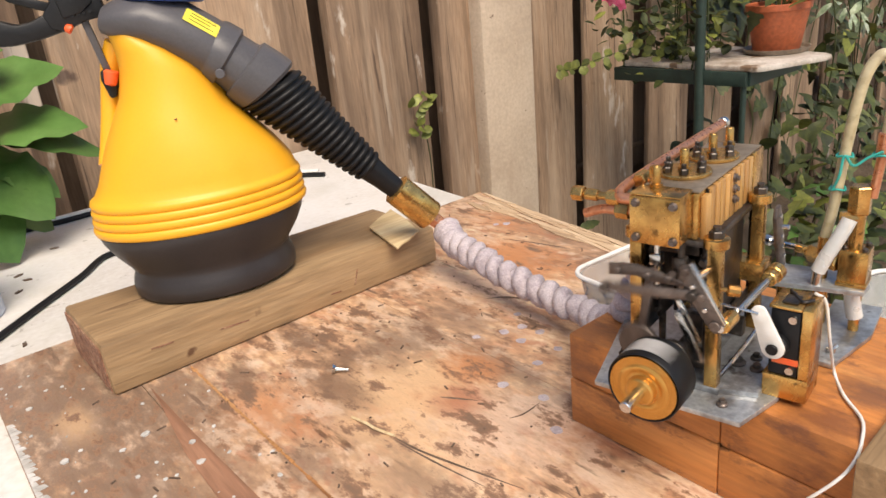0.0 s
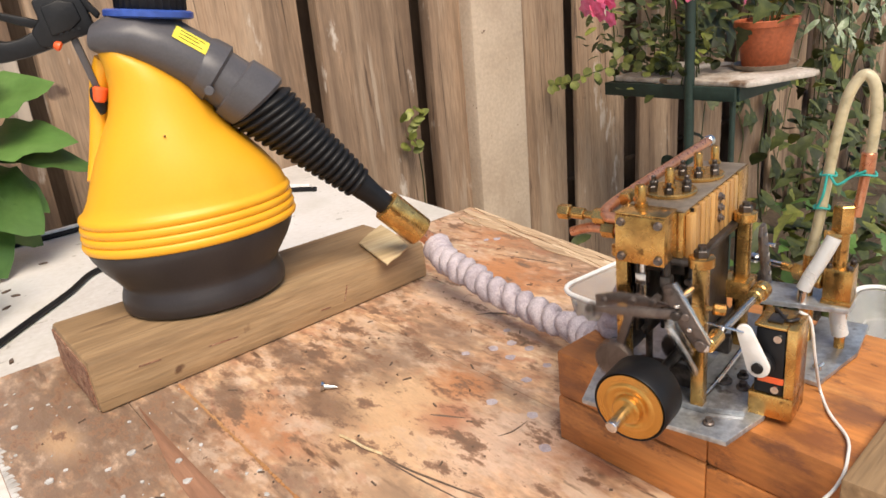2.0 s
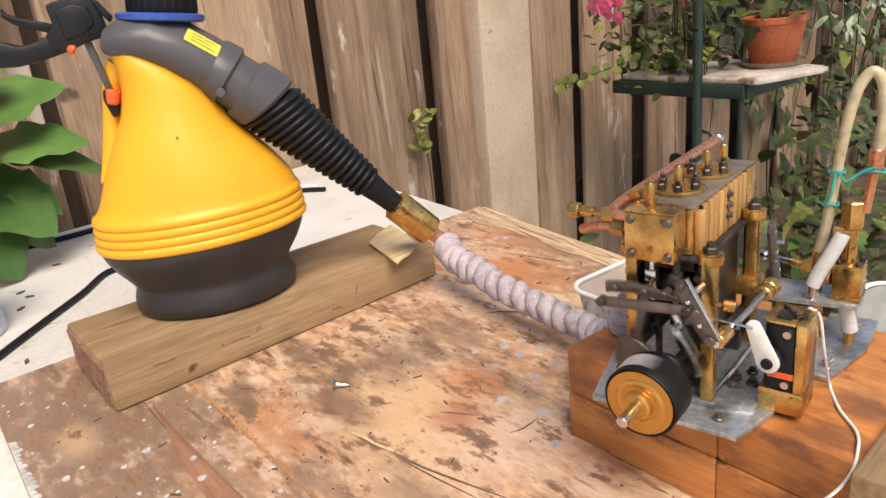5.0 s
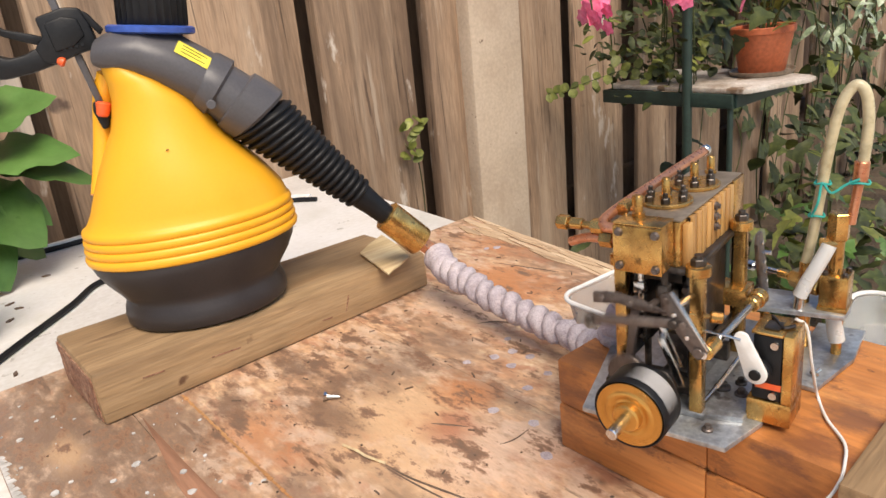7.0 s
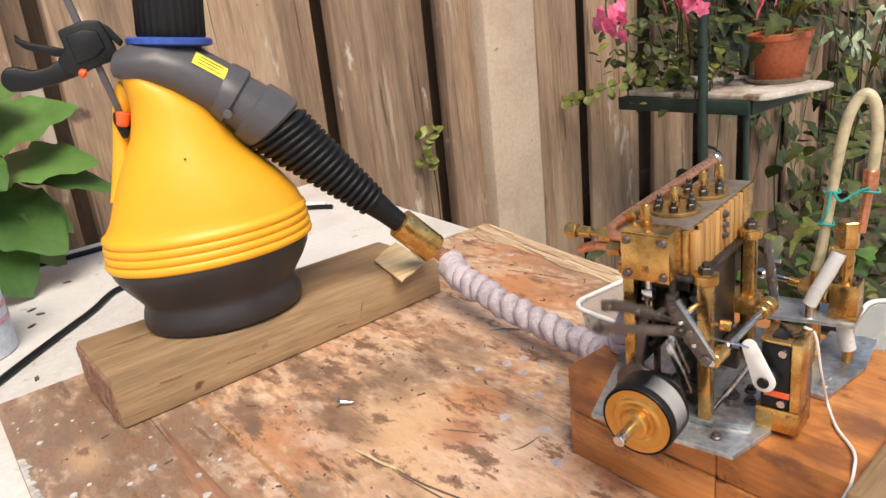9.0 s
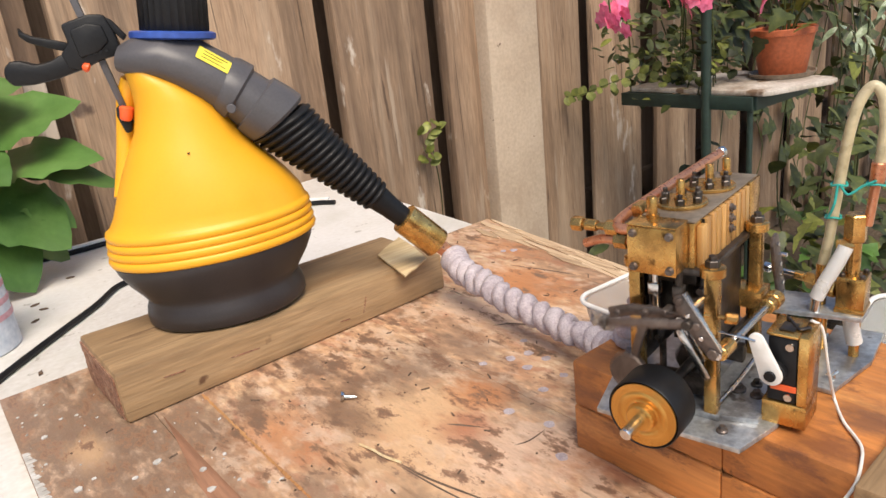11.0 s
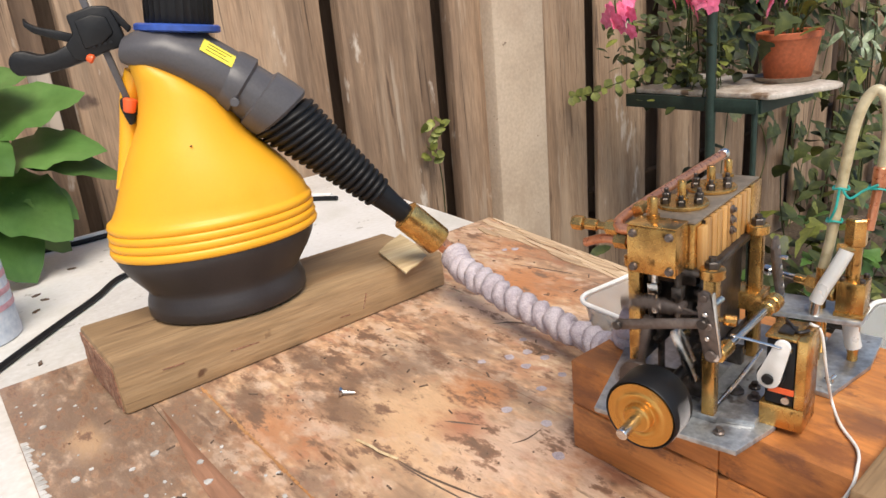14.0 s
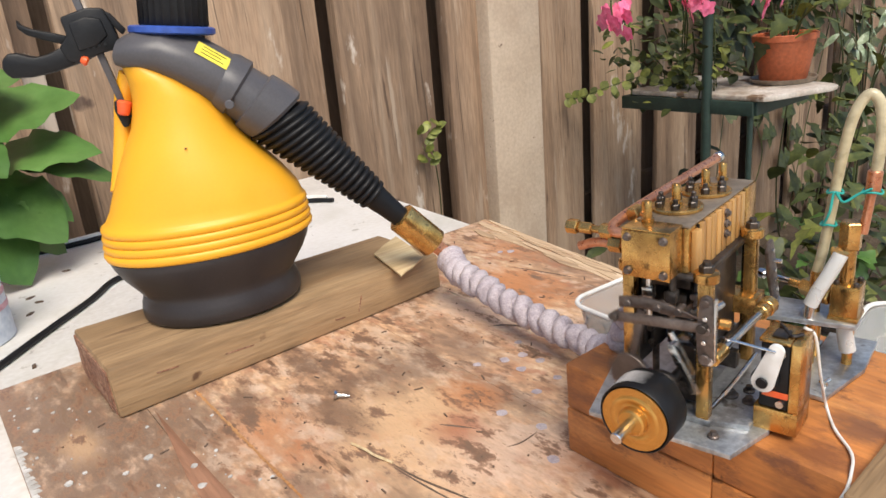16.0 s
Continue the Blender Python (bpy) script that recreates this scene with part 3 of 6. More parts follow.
M_CAN = surf("pale_blue_can", [(0.48, 0.54, 0.62), (0.56, 0.60, 0.67), (0.64, 0.67, 0.72)], 12.0, 0.4, bump=0.04)
M_TEXT = surf("faded_red_ink", [(0.50, 0.26, 0.30), (0.55, 0.30, 0.34), (0.58, 0.36, 0.40)], 20.0, 0.6, bump=0.0)

bm = bmesh.new()
N = 32


NOSE = pose(0, 0, 0, 0, 0, -8)


def nose_ring(c, d, ru, rs, lift=0.0):
    """An oval across the direction d in the cleaner's upright plane: ru upward, rs sideways."""
    d = Vector((d[0], 0, d[1])).normalized()
    u = Vector((-d.z, 0, d.x))
    return [Vector((c[0], 0, c[1] - Z0)) + u * (ru * math.sin(2 * math.pi * i / N)) + Vector((0, 1, 0)) * (rs * math.cos(2 * math.pi * i / N)) for i in range(N)]


SHELL = [((-0.048, 0.310), (1, -0.30), 0.004, 0.014), ((-0.044, 0.3125), (1, -0.30), 0.0125, 0.029), ((-0.030, 0.3125), (1, -0.32), 0.0195, 0.039), ((-0.006, 0.3085), (1, -0.42), 0.0250, 0.043), ((0.016, 0.2965), (1, -0.56), 0.0265, 0.043), ((0.036, 0.2815), (1, -0.70), 0.0265, 0.040), ((0.052, 0.2680), (1, -0.80), 0.0265, 0.037)]
ring_loft(bm, [nose_ring(*r) for r in SHELL])
bmesh.ops.transform(bm, matrix=NOSE, verts=bm.verts)
part("upper_shell", bm, M_NOSE, cleaner, "grey plastic upper shell")
bm = bmesh.new()
COLLAR = [((0.042, 0.2770), (1, -0.72), 0.0272, 0.038), ((0.045, 0.2745), (1, -0.76), 0.0290, 0.040), ((0.054, 0.2665), (1, -0.86), 0.0300, 0.040), ((0.0555, 0.2645), (1, -0.88), 0.0262, 0.0365), ((0.066, 0.2545), (1, -1.04), 0.0272, 0.0365), ((0.0675, 0.2535), (1, -1.06), 0.0315, 0.039), ((0.078, 0.2435), (1, -1.28), 0.0330, 0.0385), ((0.085, 0.2370), (1, -1.50), 0.0330, 0.0375), ((0.087, 0.2350), (1, -1.55), 0.0300, 0.034)]
ring_loft(bm, [nose_ring(*r) for r in COLLAR])
bmesh.ops.transform(bm, matrix=NOSE, verts=bm.verts)
col = part("collar", bm, M_NOSE, cleaner, "grey locking collar")
bm = bmesh.new()
lathe(bm, [(0.0045, 0), (0.0045, 0.0024), (0.0036, 0.0032)], 18, pose(0.047, -0.0375, 0.256 - Z0, 90, 0, 0))
bmesh.ops.transform(bm, matrix=NOSE, verts=bm.verts)
part("latch_pin", bm, M_NOSE, col)
# ribbed hose
HS, HE = Vector((0.0845, 0, 0.2345 - Z0)), Vector((0.2010, 0, 0.1055 - Z0))
bm = bmesh.new()
m, ln = along(HS, HE)
prof = [(0.026, 0.0), (0.0295, 0.001)]
for k in range(17):
    z = 0.003 + 0.0075 * k
    r = 0.0325 - 0.0150 * (k / 16)
    prof += [(r - 0.0028, z), (r, z + 0.0014), (r + 0.0003, z + 0.0030), (r - 0.0004, z + 0.0046), (r - 0.0034, z + 0.0059)]
prof += [(0.0138, 0.132), (0.0122, 0.146), (0.0112, 0.164), (0.0105, ln)]
lathe(bm, prof, 44, m)
axis = (HE - HS).normalized()
rise = Vector((-axis.z, 0, axis.x))
for v in bm.verts:
    q = v.co - HS
    v.co += axis * (q.dot(rise) * 0.32 * max(0.0, 1 - max(0.0, q.dot(axis)) / 0.135))
bmesh.ops.transform(bm, matrix=NOSE, verts=bm.verts)
part("ribbed_hose", bm, M_BLACK, cleaner, "black ribbed rubber hose neck", 60)
bm = bmesh.new()
d = d_hose = (HE - HS).normalized()
m, ln = along(HE - d * 0.008, HE + d * 0.050)
lathe(bm, [(0.0150, 0), (0.0170, 0.0012), (0.0170, 0.0490), (0.0164, 0.0500), (0.010, 0.0502)], 40, m)
bmesh.ops.transform(bm, matrix=NOSE, verts=bm.verts)
brass_end = part("brass_adapter", bm, M_BRASS, cleaner, "scratched brass adapter")
bm = bmesh.new()
lathe(bm, [(0.036, 0), (0.0385, 0.0015), (0.0385, 0.006), (0.036, 0.0075)], 44, pose(0.006, 0, 0.3225 - Z0, 0, 8, 0))
part("collar_ring", bm, M_BLUE, cleaner, "blue plastic ring")
bm = bmesh.new()
prof, n = [(0.0295, 0.0), (0.031, 0.002), (0.031, 0.055), (0.029, 0.060)], 60
ring_loft(bm, [[((r - (0.0012 if i % 2 else 0)) * math.cos(2 * math.pi * i / n), (r - (0.0012 if i % 2 else 0)) * math.sin(2 * math.pi * i / n), z) for i in range(n)] for r, z in prof], True, pose(0.009, 0, 0.329 - Z0, 0, 8, 0))
part("filler_cap", bm, M_BLACK, cleaner, "black fluted filler cap")
bm = bmesh.new()
m, ln = along(HE + d * 0.0425, HE + d * 0.056)
lathe(bm, [(0.0072, 0), (0.0086, 0.001), (0.0086, 0.0165), (0.0074, 0.0180), (0.0050, 0.0185)], 6, m)
lathe(bm, [(0.0035, 0.010), (0.0035, 0.020)], 14, m)
bmesh.ops.transform(bm, matrix=NOSE, verts=bm.verts)
part("hex_nut", bm, M_COPPER, brass_end, "copper-coloured hexagon nut")
# safety sticker with bars for the small print


def shell_patch(a0, a1, u0, u1, lift):
    """A thin sheet that hugs the shell between two angles and two places along it."""
    bm = bmesh.new()

    def at(u, a, h):
        (c0, d0, r0, s0), (c1, d1, r1, s1) = SHELL[4], SHELL[6]
        f = lambda p, q: p + (q - p) * u
        c, d = (f(c0[0], c1[0]), f(c0[1], c1[1])), Vector((1, 0, f(d0[1], d1[1]))).normalized()
        up = Vector((-d.z, 0, d.x))
        return Vector((c[0], 0, c[1] - Z0)) + up * ((f(r0, r1) + h + 0.0006) * math.sin(radians(a))) + Vector((0, 1, 0)) * ((f(s0, s1) + h + 0.0006) * math.cos(radians(a)))
    ring_loft(bm, [[NOSE @ at(u0, a, lift), NOSE @ at(u1, a, lift), NOSE @ at(u1, a, lift + 0.0004), NOSE @ at(u0, a, lift + 0.0004)] for a in [a0 + (a1 - a0) * i / 8 for i in range(9)]])
    return bm


sticker = part("sticker", shell_patch(122, 150, 0.08, 0.72, 0.0), M_LABEL, cleaner, "yellow warning sticker with small print")
for k in range(3):
    part("print_bar", shell_patch(129 + 7 * k, 129.7 + 7 * k, 0.18, 0.64 - 0.08 * (k % 2), 0.0005), M_GREY, sticker)
bm = bmesh.new()
tube(bm, smooth_path([(-0.040, 0.012, 0.292 - Z0), (-0.049, 0.016, 0.272 - Z0), (-0.056, 0.018, 0.245 - Z0), (-0.062, 0.018, 0.222 - Z0), (-0.069, 0.016, 0.198 - Z0), (-0.074, 0.010, 0.182 - Z0)], 6), 0.0095, 14)
part("handle", bm, M_YELLOW, cleaner, "yellow loop handle", 60)

# bar clamp that hangs on the cleaner
clamp = thing("bar_clamp", "black quick-grip bar clamp with orange pads on the cleaner", "clamp", pose(0.226, 0.703, 0.052, 0, 0, -17.8) @ pose(-0.05, 0.010, 0.19))


def cp(s, z, y=0.0):
    return (s + 0.05, y, z - 0.242)


bm = bmesh.new()
m, ln = along(cp(-0.0495, 0.252), cp(-0.0755, 0.400))
box(bm, -0.0055, -0.003, 0, 0.0055, 0.003, ln, 0.0008, m)
part("bar", bm, M_NOSE, clamp, "dark steel bar")


def slab(bm, pts, y0, y1, bevel=0.002):
    shear_poly(bm, [(x, z) for x, _, z in pts], -y1, -y0, bevel, pose(0, 0, 0, 90, 0, 0))


bm = bmesh.new()
slab(bm, [cp(*p) for p in ((-0.085, 0.3475), (-0.0613, 0.3534), (-0.0485, 0.3518), (-0.0435, 0.337), (-0.041, 0.3237), (-0.0447, 0.3155), (-0.0604, 0.3125), (-0.0772, 0.3064), (-0.0874, 0.3093), (-0.0917, 0.3221), (-0.083, 0.331))], -0.011, 0.011, 0.0025)
slab(bm, [cp(*p) for p in ((-0.079, 0.342), (-0.064, 0.346), (-0.052, 0.343), (-0.049, 0.328), (-0.060, 0.320), (-0.076, 0.317))], -0.0135, 0.0135, 0.002)
grip = part("grip_body", bm, M_BLACK, clamp)
bm = bmesh.new()
for k in range(4):
    rod(bm, cp(-0.068 + 0.005 * k, 0.3185 + 0.0008 * k, -0.0112), cp(-0.068 + 0.005 * k, 0.3185 + 0.0008 * k, -0.0126), 0.0015, None, 8)
part("rivets", bm, M_BLACK, grip)
bm = bmesh.new()
slab(bm, [cp(*p) for p in ((-0.0745, 0.3074), (-0.0991, 0.3018), (-0.1189, 0.2995), (-0.136, 0.3008), (-0.1411, 0.3083), (-0.1396, 0.3169), (-0.1335, 0.3225), (-0.1254, 0.3215), (-0.1139, 0.3165), (-0.1011, 0.3181), (-0.0917, 0.3225), (-0.0815, 0.3215))], -0.0095, 0.0095, 0.003)
part("pistol_handle", bm, M_BLACK, clamp)
bm = bmesh.new()
slab(bm, [cp(*p) for p in ((-0.1199, 0.3495), (-0.1179, 0.345), (-0.1105, 0.3404), (-0.0932, 0.3349), (-0.0830, 0.331), (-0.0850, 0.3240), (-0.0913, 0.3256), (-0.1011, 0.3295), (-0.1149, 0.3355), (-0.1209, 0.342))], -0.006, 0.006, 0.0015)
part("trigger", bm, M_BLACK, clamp)
bm = bmesh.new()
slab(bm, [cp(*p) for p in ((-0.0540, 0.3532), (-0.0433, 0.3465), (-0.0373, 0.3372), (-0.0335, 0.3314), (-0.0373, 0.3270), (-0.0425, 0.3345), (-0.0480, 0.3400), (-0.0540, 0.3440))], -0.008, 0.008, 0.0012)
part("jaw", bm, M_BLACK, clamp)
for a, b, r in (((-0.0530, 0.2560), (-0.0490, 0.2690), 0.0068), ((-0.0765, 0.3105), (-0.0710, 0.3070), 0.0046)):
    bm = bmesh.new()
    rod(bm, cp(*a, -0.010), cp(*b, -0.010), r * 0.8, r, 14, 0.0015)
    part("pad", bm, M_RED, clamp, "orange-red plastic pad")
bm = bmesh.new()
slab(bm, [cp(*p) for p in ((-0.0585, 0.2697), (-0.0518, 0.2703), (-0.0467, 0.2578), (-0.0500, 0.2450), (-0.0555, 0.2440), (-0.0599, 0.2613))], -0.010, 0.004, 0.002)
part("foot_jaw", bm, M_BLACK, clamp)

# wood chip under the adapter, cables, can
bm = bmesh.new()
shear_poly(bm, [(0.388, 0.609), (0.4015, 0.617), (0.411, 0.6195), (0.436, 0.634), (0.452, 0.682), (0.462, 0.726), (0.430, 0.709), (0.408, 0.694), (0.398, 0.652)], 0.0, 0.0022, 0.0003)
for v in bm.verts:
    v.co.z += 0.0478
chip = part("wood_chip", bm, M_CARD)
tagged(chip, "thin split piece of veneer on the beam", "wood chip")
cable = bmesh.new()
tube(cable, smooth_path([(0.255, 1.05, -0.0075), (0.198, 1.075, -0.0075), (0.145, 1.015, -0.0075), (0.085, 0.955, -0.0075), (0.018, 0.885, -0.0075), (-0.06, 0.80, -0.0075), (-0.16, 0.70, -0.0075)], 8), 0.0042, 10)
tagged(part("power_cable", cable, M_BLACK), "black rubber power cable lying on the white table", "cable")
for k, (dy, r) in enumerate(((0.0, 0.0045), (0.022, 0.0055))):
    bm = bmesh.new()
    tube(bm, smooth_path([(-0.15, 1.325 + dy, -0.012 + r), (0.09, 1.345 + dy, -0.012 + r), (0.20, 1.335 + dy * 0.4, -0.012 + r), (0.34, 1.33 + dy, -0.012 + r), (0.50, 1.27 + dy, -0.012 + r), (0.58, 1.20 + dy, -0.012 + r), (0.61, 1.16 + dy, -0.012 + r)], 8), r, 8)
    tagged(part("garden_cable", bm, M_NYLON if k else M_BLACK), ("pale" if k else "dark") + " cable along the back of the table", "cable", "cables along the table edge")
can = thing("paint_can", "pale blue can with faded red print on the table", "can", pose(-0.003, 1.005, -0.012))
bm = bmesh.new()
lathe(bm, [(0.054, 0), (0.056, 0.002), (0.056, 0.126), (0.054, 0.130)], 48)
body = part("body", bm, M_CAN, can)
bm = bmesh.new()
lathe(bm, [(0.054, 0.1302), (0.057, 0.131), (0.057, 0.135), (0.050, 0.136), (0.048, 0.1325)], 48)
part("rim", bm, M_ALU, can)
for k, (z, a0, a1) in enumerate(((0.058, -50, 12), (0.040, -60, 5), (0.078, -40, -10))):
    bm = bmesh.new()
    n = 14
    rings = []
    for i in range(n + 1):
        a = radians(a0 + (a1 - a0) * i / n)
        c, s_ = math.cos(a), math.sin(a)
        rings.append([(0.0562 * c, 0.0562 * s_, z), (0.0568 * c, 0.0568 * s_, z), (0.0568 * c, 0.0568 * s_, z + 0.007), (0.0562 * c, 0.0562 * s_, z + 0.007)])
    ring_loft(bm, rings)
    part("print_bar", bm, M_TEXT, body, "faded red print")

# small scraps on the boards
rng = random.Random(4)
bm = bmesh.new()
for k in range(80):
    x, y = 0.012 + rng.random() ** 1.5 * 0.16, 0.42 + rng.random() * 0.34
    r = 0.0005 + 0.0016 * rng.random() ** 3
    if 0.08 < x and y > 0.63:
        continue
    shear_poly(bm, [(x + r * (0.7 + 0.6 * rng.random()) * math.cos(i * 1.05), y + r * (0.7 + 0.6 * rng.random()) * math.sin(i * 1.05)) for i in range(6)], 0.0001, 0.0009)
for x, y, r in ((0.0888, 0.5567, 0.0034), (0.1073, 0.4851, 0.0035), (0.0251, 0.6794, 0.003), (0.0685, 0.5481, 0.0022), (0.0305, 0.5692, 0.0035), (0.1125, 0.515, 0.003)):
    shear_poly(bm, [(x + r * (0.7 + 0.6 * rng.random()) * math.cos(i * 1.05), y + r * (0.7 + 0.6 * rng.random()) * math.sin(i * 1.05)) for i in range(6)], 0.0001, 0.0014)
for k in range(26):
    y = 0.47 + 0.0075 * k
    w = 0.004 + 0.010 * abs(noise.noise(Vector((k * 0.55, 7.0, 0.0))))
    shear_poly(bm, [(0.0045, y), (0.0045 + w, y + 0.001), (0.0045 + w * 0.8, y + 0.0062), (0.0045, y + 0.0078)], 0.0001, 0.0007)
tagged(part("paint_flakes", bm, surf("old_white_paint", [(0.42, 0.40, 0.37), (0.54, 0.52, 0.49), (0.62, 0.60, 0.57)], 60.0, 0.7, bump=0.1)), "white paint flakes scattered on the boards", "paint flakes", "", "stuff")
bm = bmesh.new()
for k, (x, y) in enumerate(((0.392, 0.454), (0.39, 0.43), (0.413, 0.428), (0.372, 0.392), (0.329, 0.39), (0.313, 0.317), (0.369, 0.467), (0.401, 0.395), (0.41, 0.448), (0.337, 0.352), (0.425, 0.47), (0.60, 0.665), (0.59, 0.675))):
    r = 0.0038 + 0.0018 * rng.random()
    shear_poly(bm, [(x + r * (0.75 + 0.4 * rng.random()) * math.cos(i * 0.6283), y + r * (0.75 + 0.4 * rng.random()) * math.sin(i * 0.6283)) for i in range(10)], 0.0001, 0.0004)
tagged(part("lint_spots", bm, M_WOOL), "lilac lint spots on the boards", "lint", "", "stuff")
bm = bmesh.new()
for k in range(150):
    x, y, a, l = 0.03 + rng.random() * 0.56, 0.24 + rng.random() * 0.54, rng.random() * 6.3, 0.0007 + 0.0040 * rng.random() ** 3
    if 0.08 < x < 0.47 and y > 0.63:
        continue
    box(bm, -l, -0.0006, 0.0001, l, 0.0006, 0.001, 0, pose(x, y, 0, 0, 0, math.degrees(a)))
for x, y, a in ((0.086, 1.115, 20), (0.092, 1.085, -30), (0.075, 1.045, 35), (0.11, 0.90, 10), (0.05, 0.86, 70), (0.15, 1.20, -15)):
    shear_poly(bm, [(0.007, 0.0), (0.002, 0.003), (-0.006, 0.001), (-0.002, -0.0025)], -0.0118, -0.0098, 0, pose(x, y, 0, 0, 0, a))
tagged(part("wood_splinters", bm, M_FENCE_BACK), "dark splinters and crumbs on the boards", "splinters", "", "stuff")
screw = thing("screw", "small bright screw lying on the boards", "screw", pose(0.247, 0.514, 0.0, 0, 0, -40) @ Matrix.Scale(1.3, 4))
bm = bmesh.new()
rod(bm, (-0.002, 0, 0.003), (0.0065, 0, 0.0018), 0.0017, 0.0009, 10)
part("shank", bm, M_BRIGHT, screw)
bm = bmesh.new()
rod(bm, (-0.0040, 0, 0.0036), (-0.002, 0, 0.0032), 0.0038, 0.0026, 14)
part("head", bm, M_BRIGHT, screw)
bm = bmesh.new()
tube(bm, smooth_path([(0.217, 0.446, 0.0012), (0.220, 0.430, 0.0016), (0.221, 0.418, 0.0018), (0.226, 0.401, 0.0012)], 6), 0.0011, 6)
tagged(part("wood_splinter", bm, M_CARD), "long pale splinter lifting from the boards", "splinter")

# ---- engine on its block ----
block = thing("engine_block", "two stacked orange-brown planks under the engine", "wood block", pose(0.33, 0.06, 0))
for z0, z1, dx in ((0.0, 0.0365, 0.0), (0.0369, 0.073, 0.0012)):
    for y0, y1 in ((0.0, 0.1394), (0.1397, 0.257)):
        bm = bmesh.new()
        box(bm, dx, y0, z0, 0.150, y1, z1, 0.0016)
        part("plank", bm, M_BLOCK, block)
bm = bmesh.new()
box(bm, 0.0, 0.0, 0.0, 0.09, 0.042, 0.079, 0.002)
ob = part("wood_offcut", bm, M_BEAM)
ob.matrix_world = pose(0.318, 0.078, 0.0, 0, 0, 3)
tagged(ob, "pale wooden offcut beside the orange planks", "wood block")
ENG = pose(0.327, 0.203, 0.077, 0, 0, 11)
eng = thing("steam_engine", "two-cylinder brass model steam engine with dark oily linkage", "model engine", ENG)
P = eng


def put(name, bm, mat, label="", parent=None, smooth=35):
    return part(name, bm, mat, parent or P, label, smooth)


bm = bmesh.new()
shear_poly(bm, [(-0.0229, -0.0234), (-0.0242, 0.0634), (0.0616, 0.0847), (0.135, 0.07), (0.135, -0.03), (0.0106, -0.0332)], -0.0036, 0.0, 0.0006)
plate = put("base_plate", bm, M_ALU, "scuffed grey aluminium base plate")
bm = bmesh.new()
shear_poly(bm, [(-0.002, -0.004), (0.0042, -0.0244), (0.024, -0.0255), (0.09, -0.018), (0.09, 0.01), (0.0, 0.01)], 0.0001, 0.0035, 0.0005)
put("step_plate", bm, M_ALU)
bm = bmesh.new()
box(bm, -0.004, -0.005, 0.0001, 0.004, 0.054, 0.0042, 0.0006)
put("cross_bar", bm, M_ALU)
for x, y, r in ((-0.012, -0.010, 0.0032), (0.028, -0.016, 0.004), (0.04, -0.012, 0.0035), (0.012, 0.062, 0.003), (0.03, 0.066, 0.003), (0.03, -0.004, 0.005)):
    bm = bmesh.new()
    lathe(bm, [(r, 0.0), (r, 0.0012), (r * 0.8, 0.0018)], 16, pose(x, y, 0.0035 if y < 0 and x > 0 else 0.0002))
    lathe(bm, [(r * 0.6, 0.0018), (r * 0.6, 0.004)], 6, pose(x, y, 0.0035 if y < 0 and x > 0 else 0.0))
    put("bolt", bm, M_LINK if x < 0.03 and y < 0 else M_OILY)
# columns with flanges and nuts
for x, y, h in ((0.0, 0.0004, 0.094), (0.0, 0.0455, 0.094), (0.080, 0.0028, 0.094), (0.080, 0.0475, 0.094)):
    bm = bmesh.new()
    box(bm, x - 0.0036, y - 0.0036, 0.0036, x + 0.0036, y + 0.0036, h, 0.0005)
    c = put("column", bm, M_BRASS, "square brass column")
    bm = bmesh.new()
    lathe(bm, [(0.0064, 0), (0.007, 0.0005), (0.007, 0.0055), (0.0062, 0.006)], 20, pose(x, y, h - 0.004))
    put("flange", bm, M_BRASS, "", c)
    bm = bmesh.new()
    lathe(bm, [(0.0042, 0), (0.0042, 0.0034), (0.0034, 0.004)], 6, pose(x, y, h + 0.002))
    lathe(bm, [(0.0022, 0.004), (0.0022, 0.0062)], 10, pose(x, y, h + 0.002))
    put("nut", bm, M_OILY, "", c)
# cylinder block
bm = bmesh.new()
box(bm, -0.014, 0.0152, 0.0925, 0.0022, 0.0432, 0.1195, 0.0006)
chest = put("valve_chest", bm, M_BRASS, "tarnished brass valve chest")
bm = bmesh.new()
box(bm, -0.0148, 0.0150, 0.0920, -0.0141, 0.0434, 0.1190, 0.0002)
box(bm, -0.0142, 0.0148, 0.1196, 0.0022, 0.0436, 0.1206, 0.0003)
put("cover", bm, M_BRASS, "", chest)
for y in (0.0185, 0.0398):
    for z in (0.0955, 0.1155):
        bm = bmesh.new()
        rod(bm, (-0.0149, y, z), (-0.0168, y, z), 0.0026, 0.0019, 14)
        box(bm, -0.0172, y - 0.0018, z - 0.0003, -0.0166, y + 0.0018, z + 0.0003)
        put("bolt", bm, M_LINK, "", chest)
bm = bmesh.new()
box(bm, 0.0024, 0.0165, 0.0935, 0.0046, 0.043, 0.1185, 0.0003)
put("gasket", bm, M_OILY)
bm = bmesh.new()
box(bm, 0.0048, 0.0128, 0.0905, 0.1060, 0.0440, 0.1175, 0.0006)
cyl = put("cylinder_block", bm, M_BRASS, "long brass cylinder block")
bm = bmesh.new()
box(bm, 0.0044, 0.0118, 0.1177, 0.1066, 0.0446, 0.1190, 0.0003)
put("top_plate", bm, surf("tarnished_plate", [(0.16, 0.125, 0.09), (0.24, 0.19, 0.14), (0.30, 0.25, 0.19)], 40.0, 0.5, 0.45, bump=0.1, fine=300), "grey tarnished top plate", cyl)
# Added black sheet: the shade between strips is put into its colour.
bm = bmesh.new()
box(bm, 0.0160, 0.0112, 0.0902, 0.0879, 0.0127, 0.1168)
put("backing", bm, M_BLACK, "black sheet added to darken the gaps in the lagging", cyl)
NL = 9
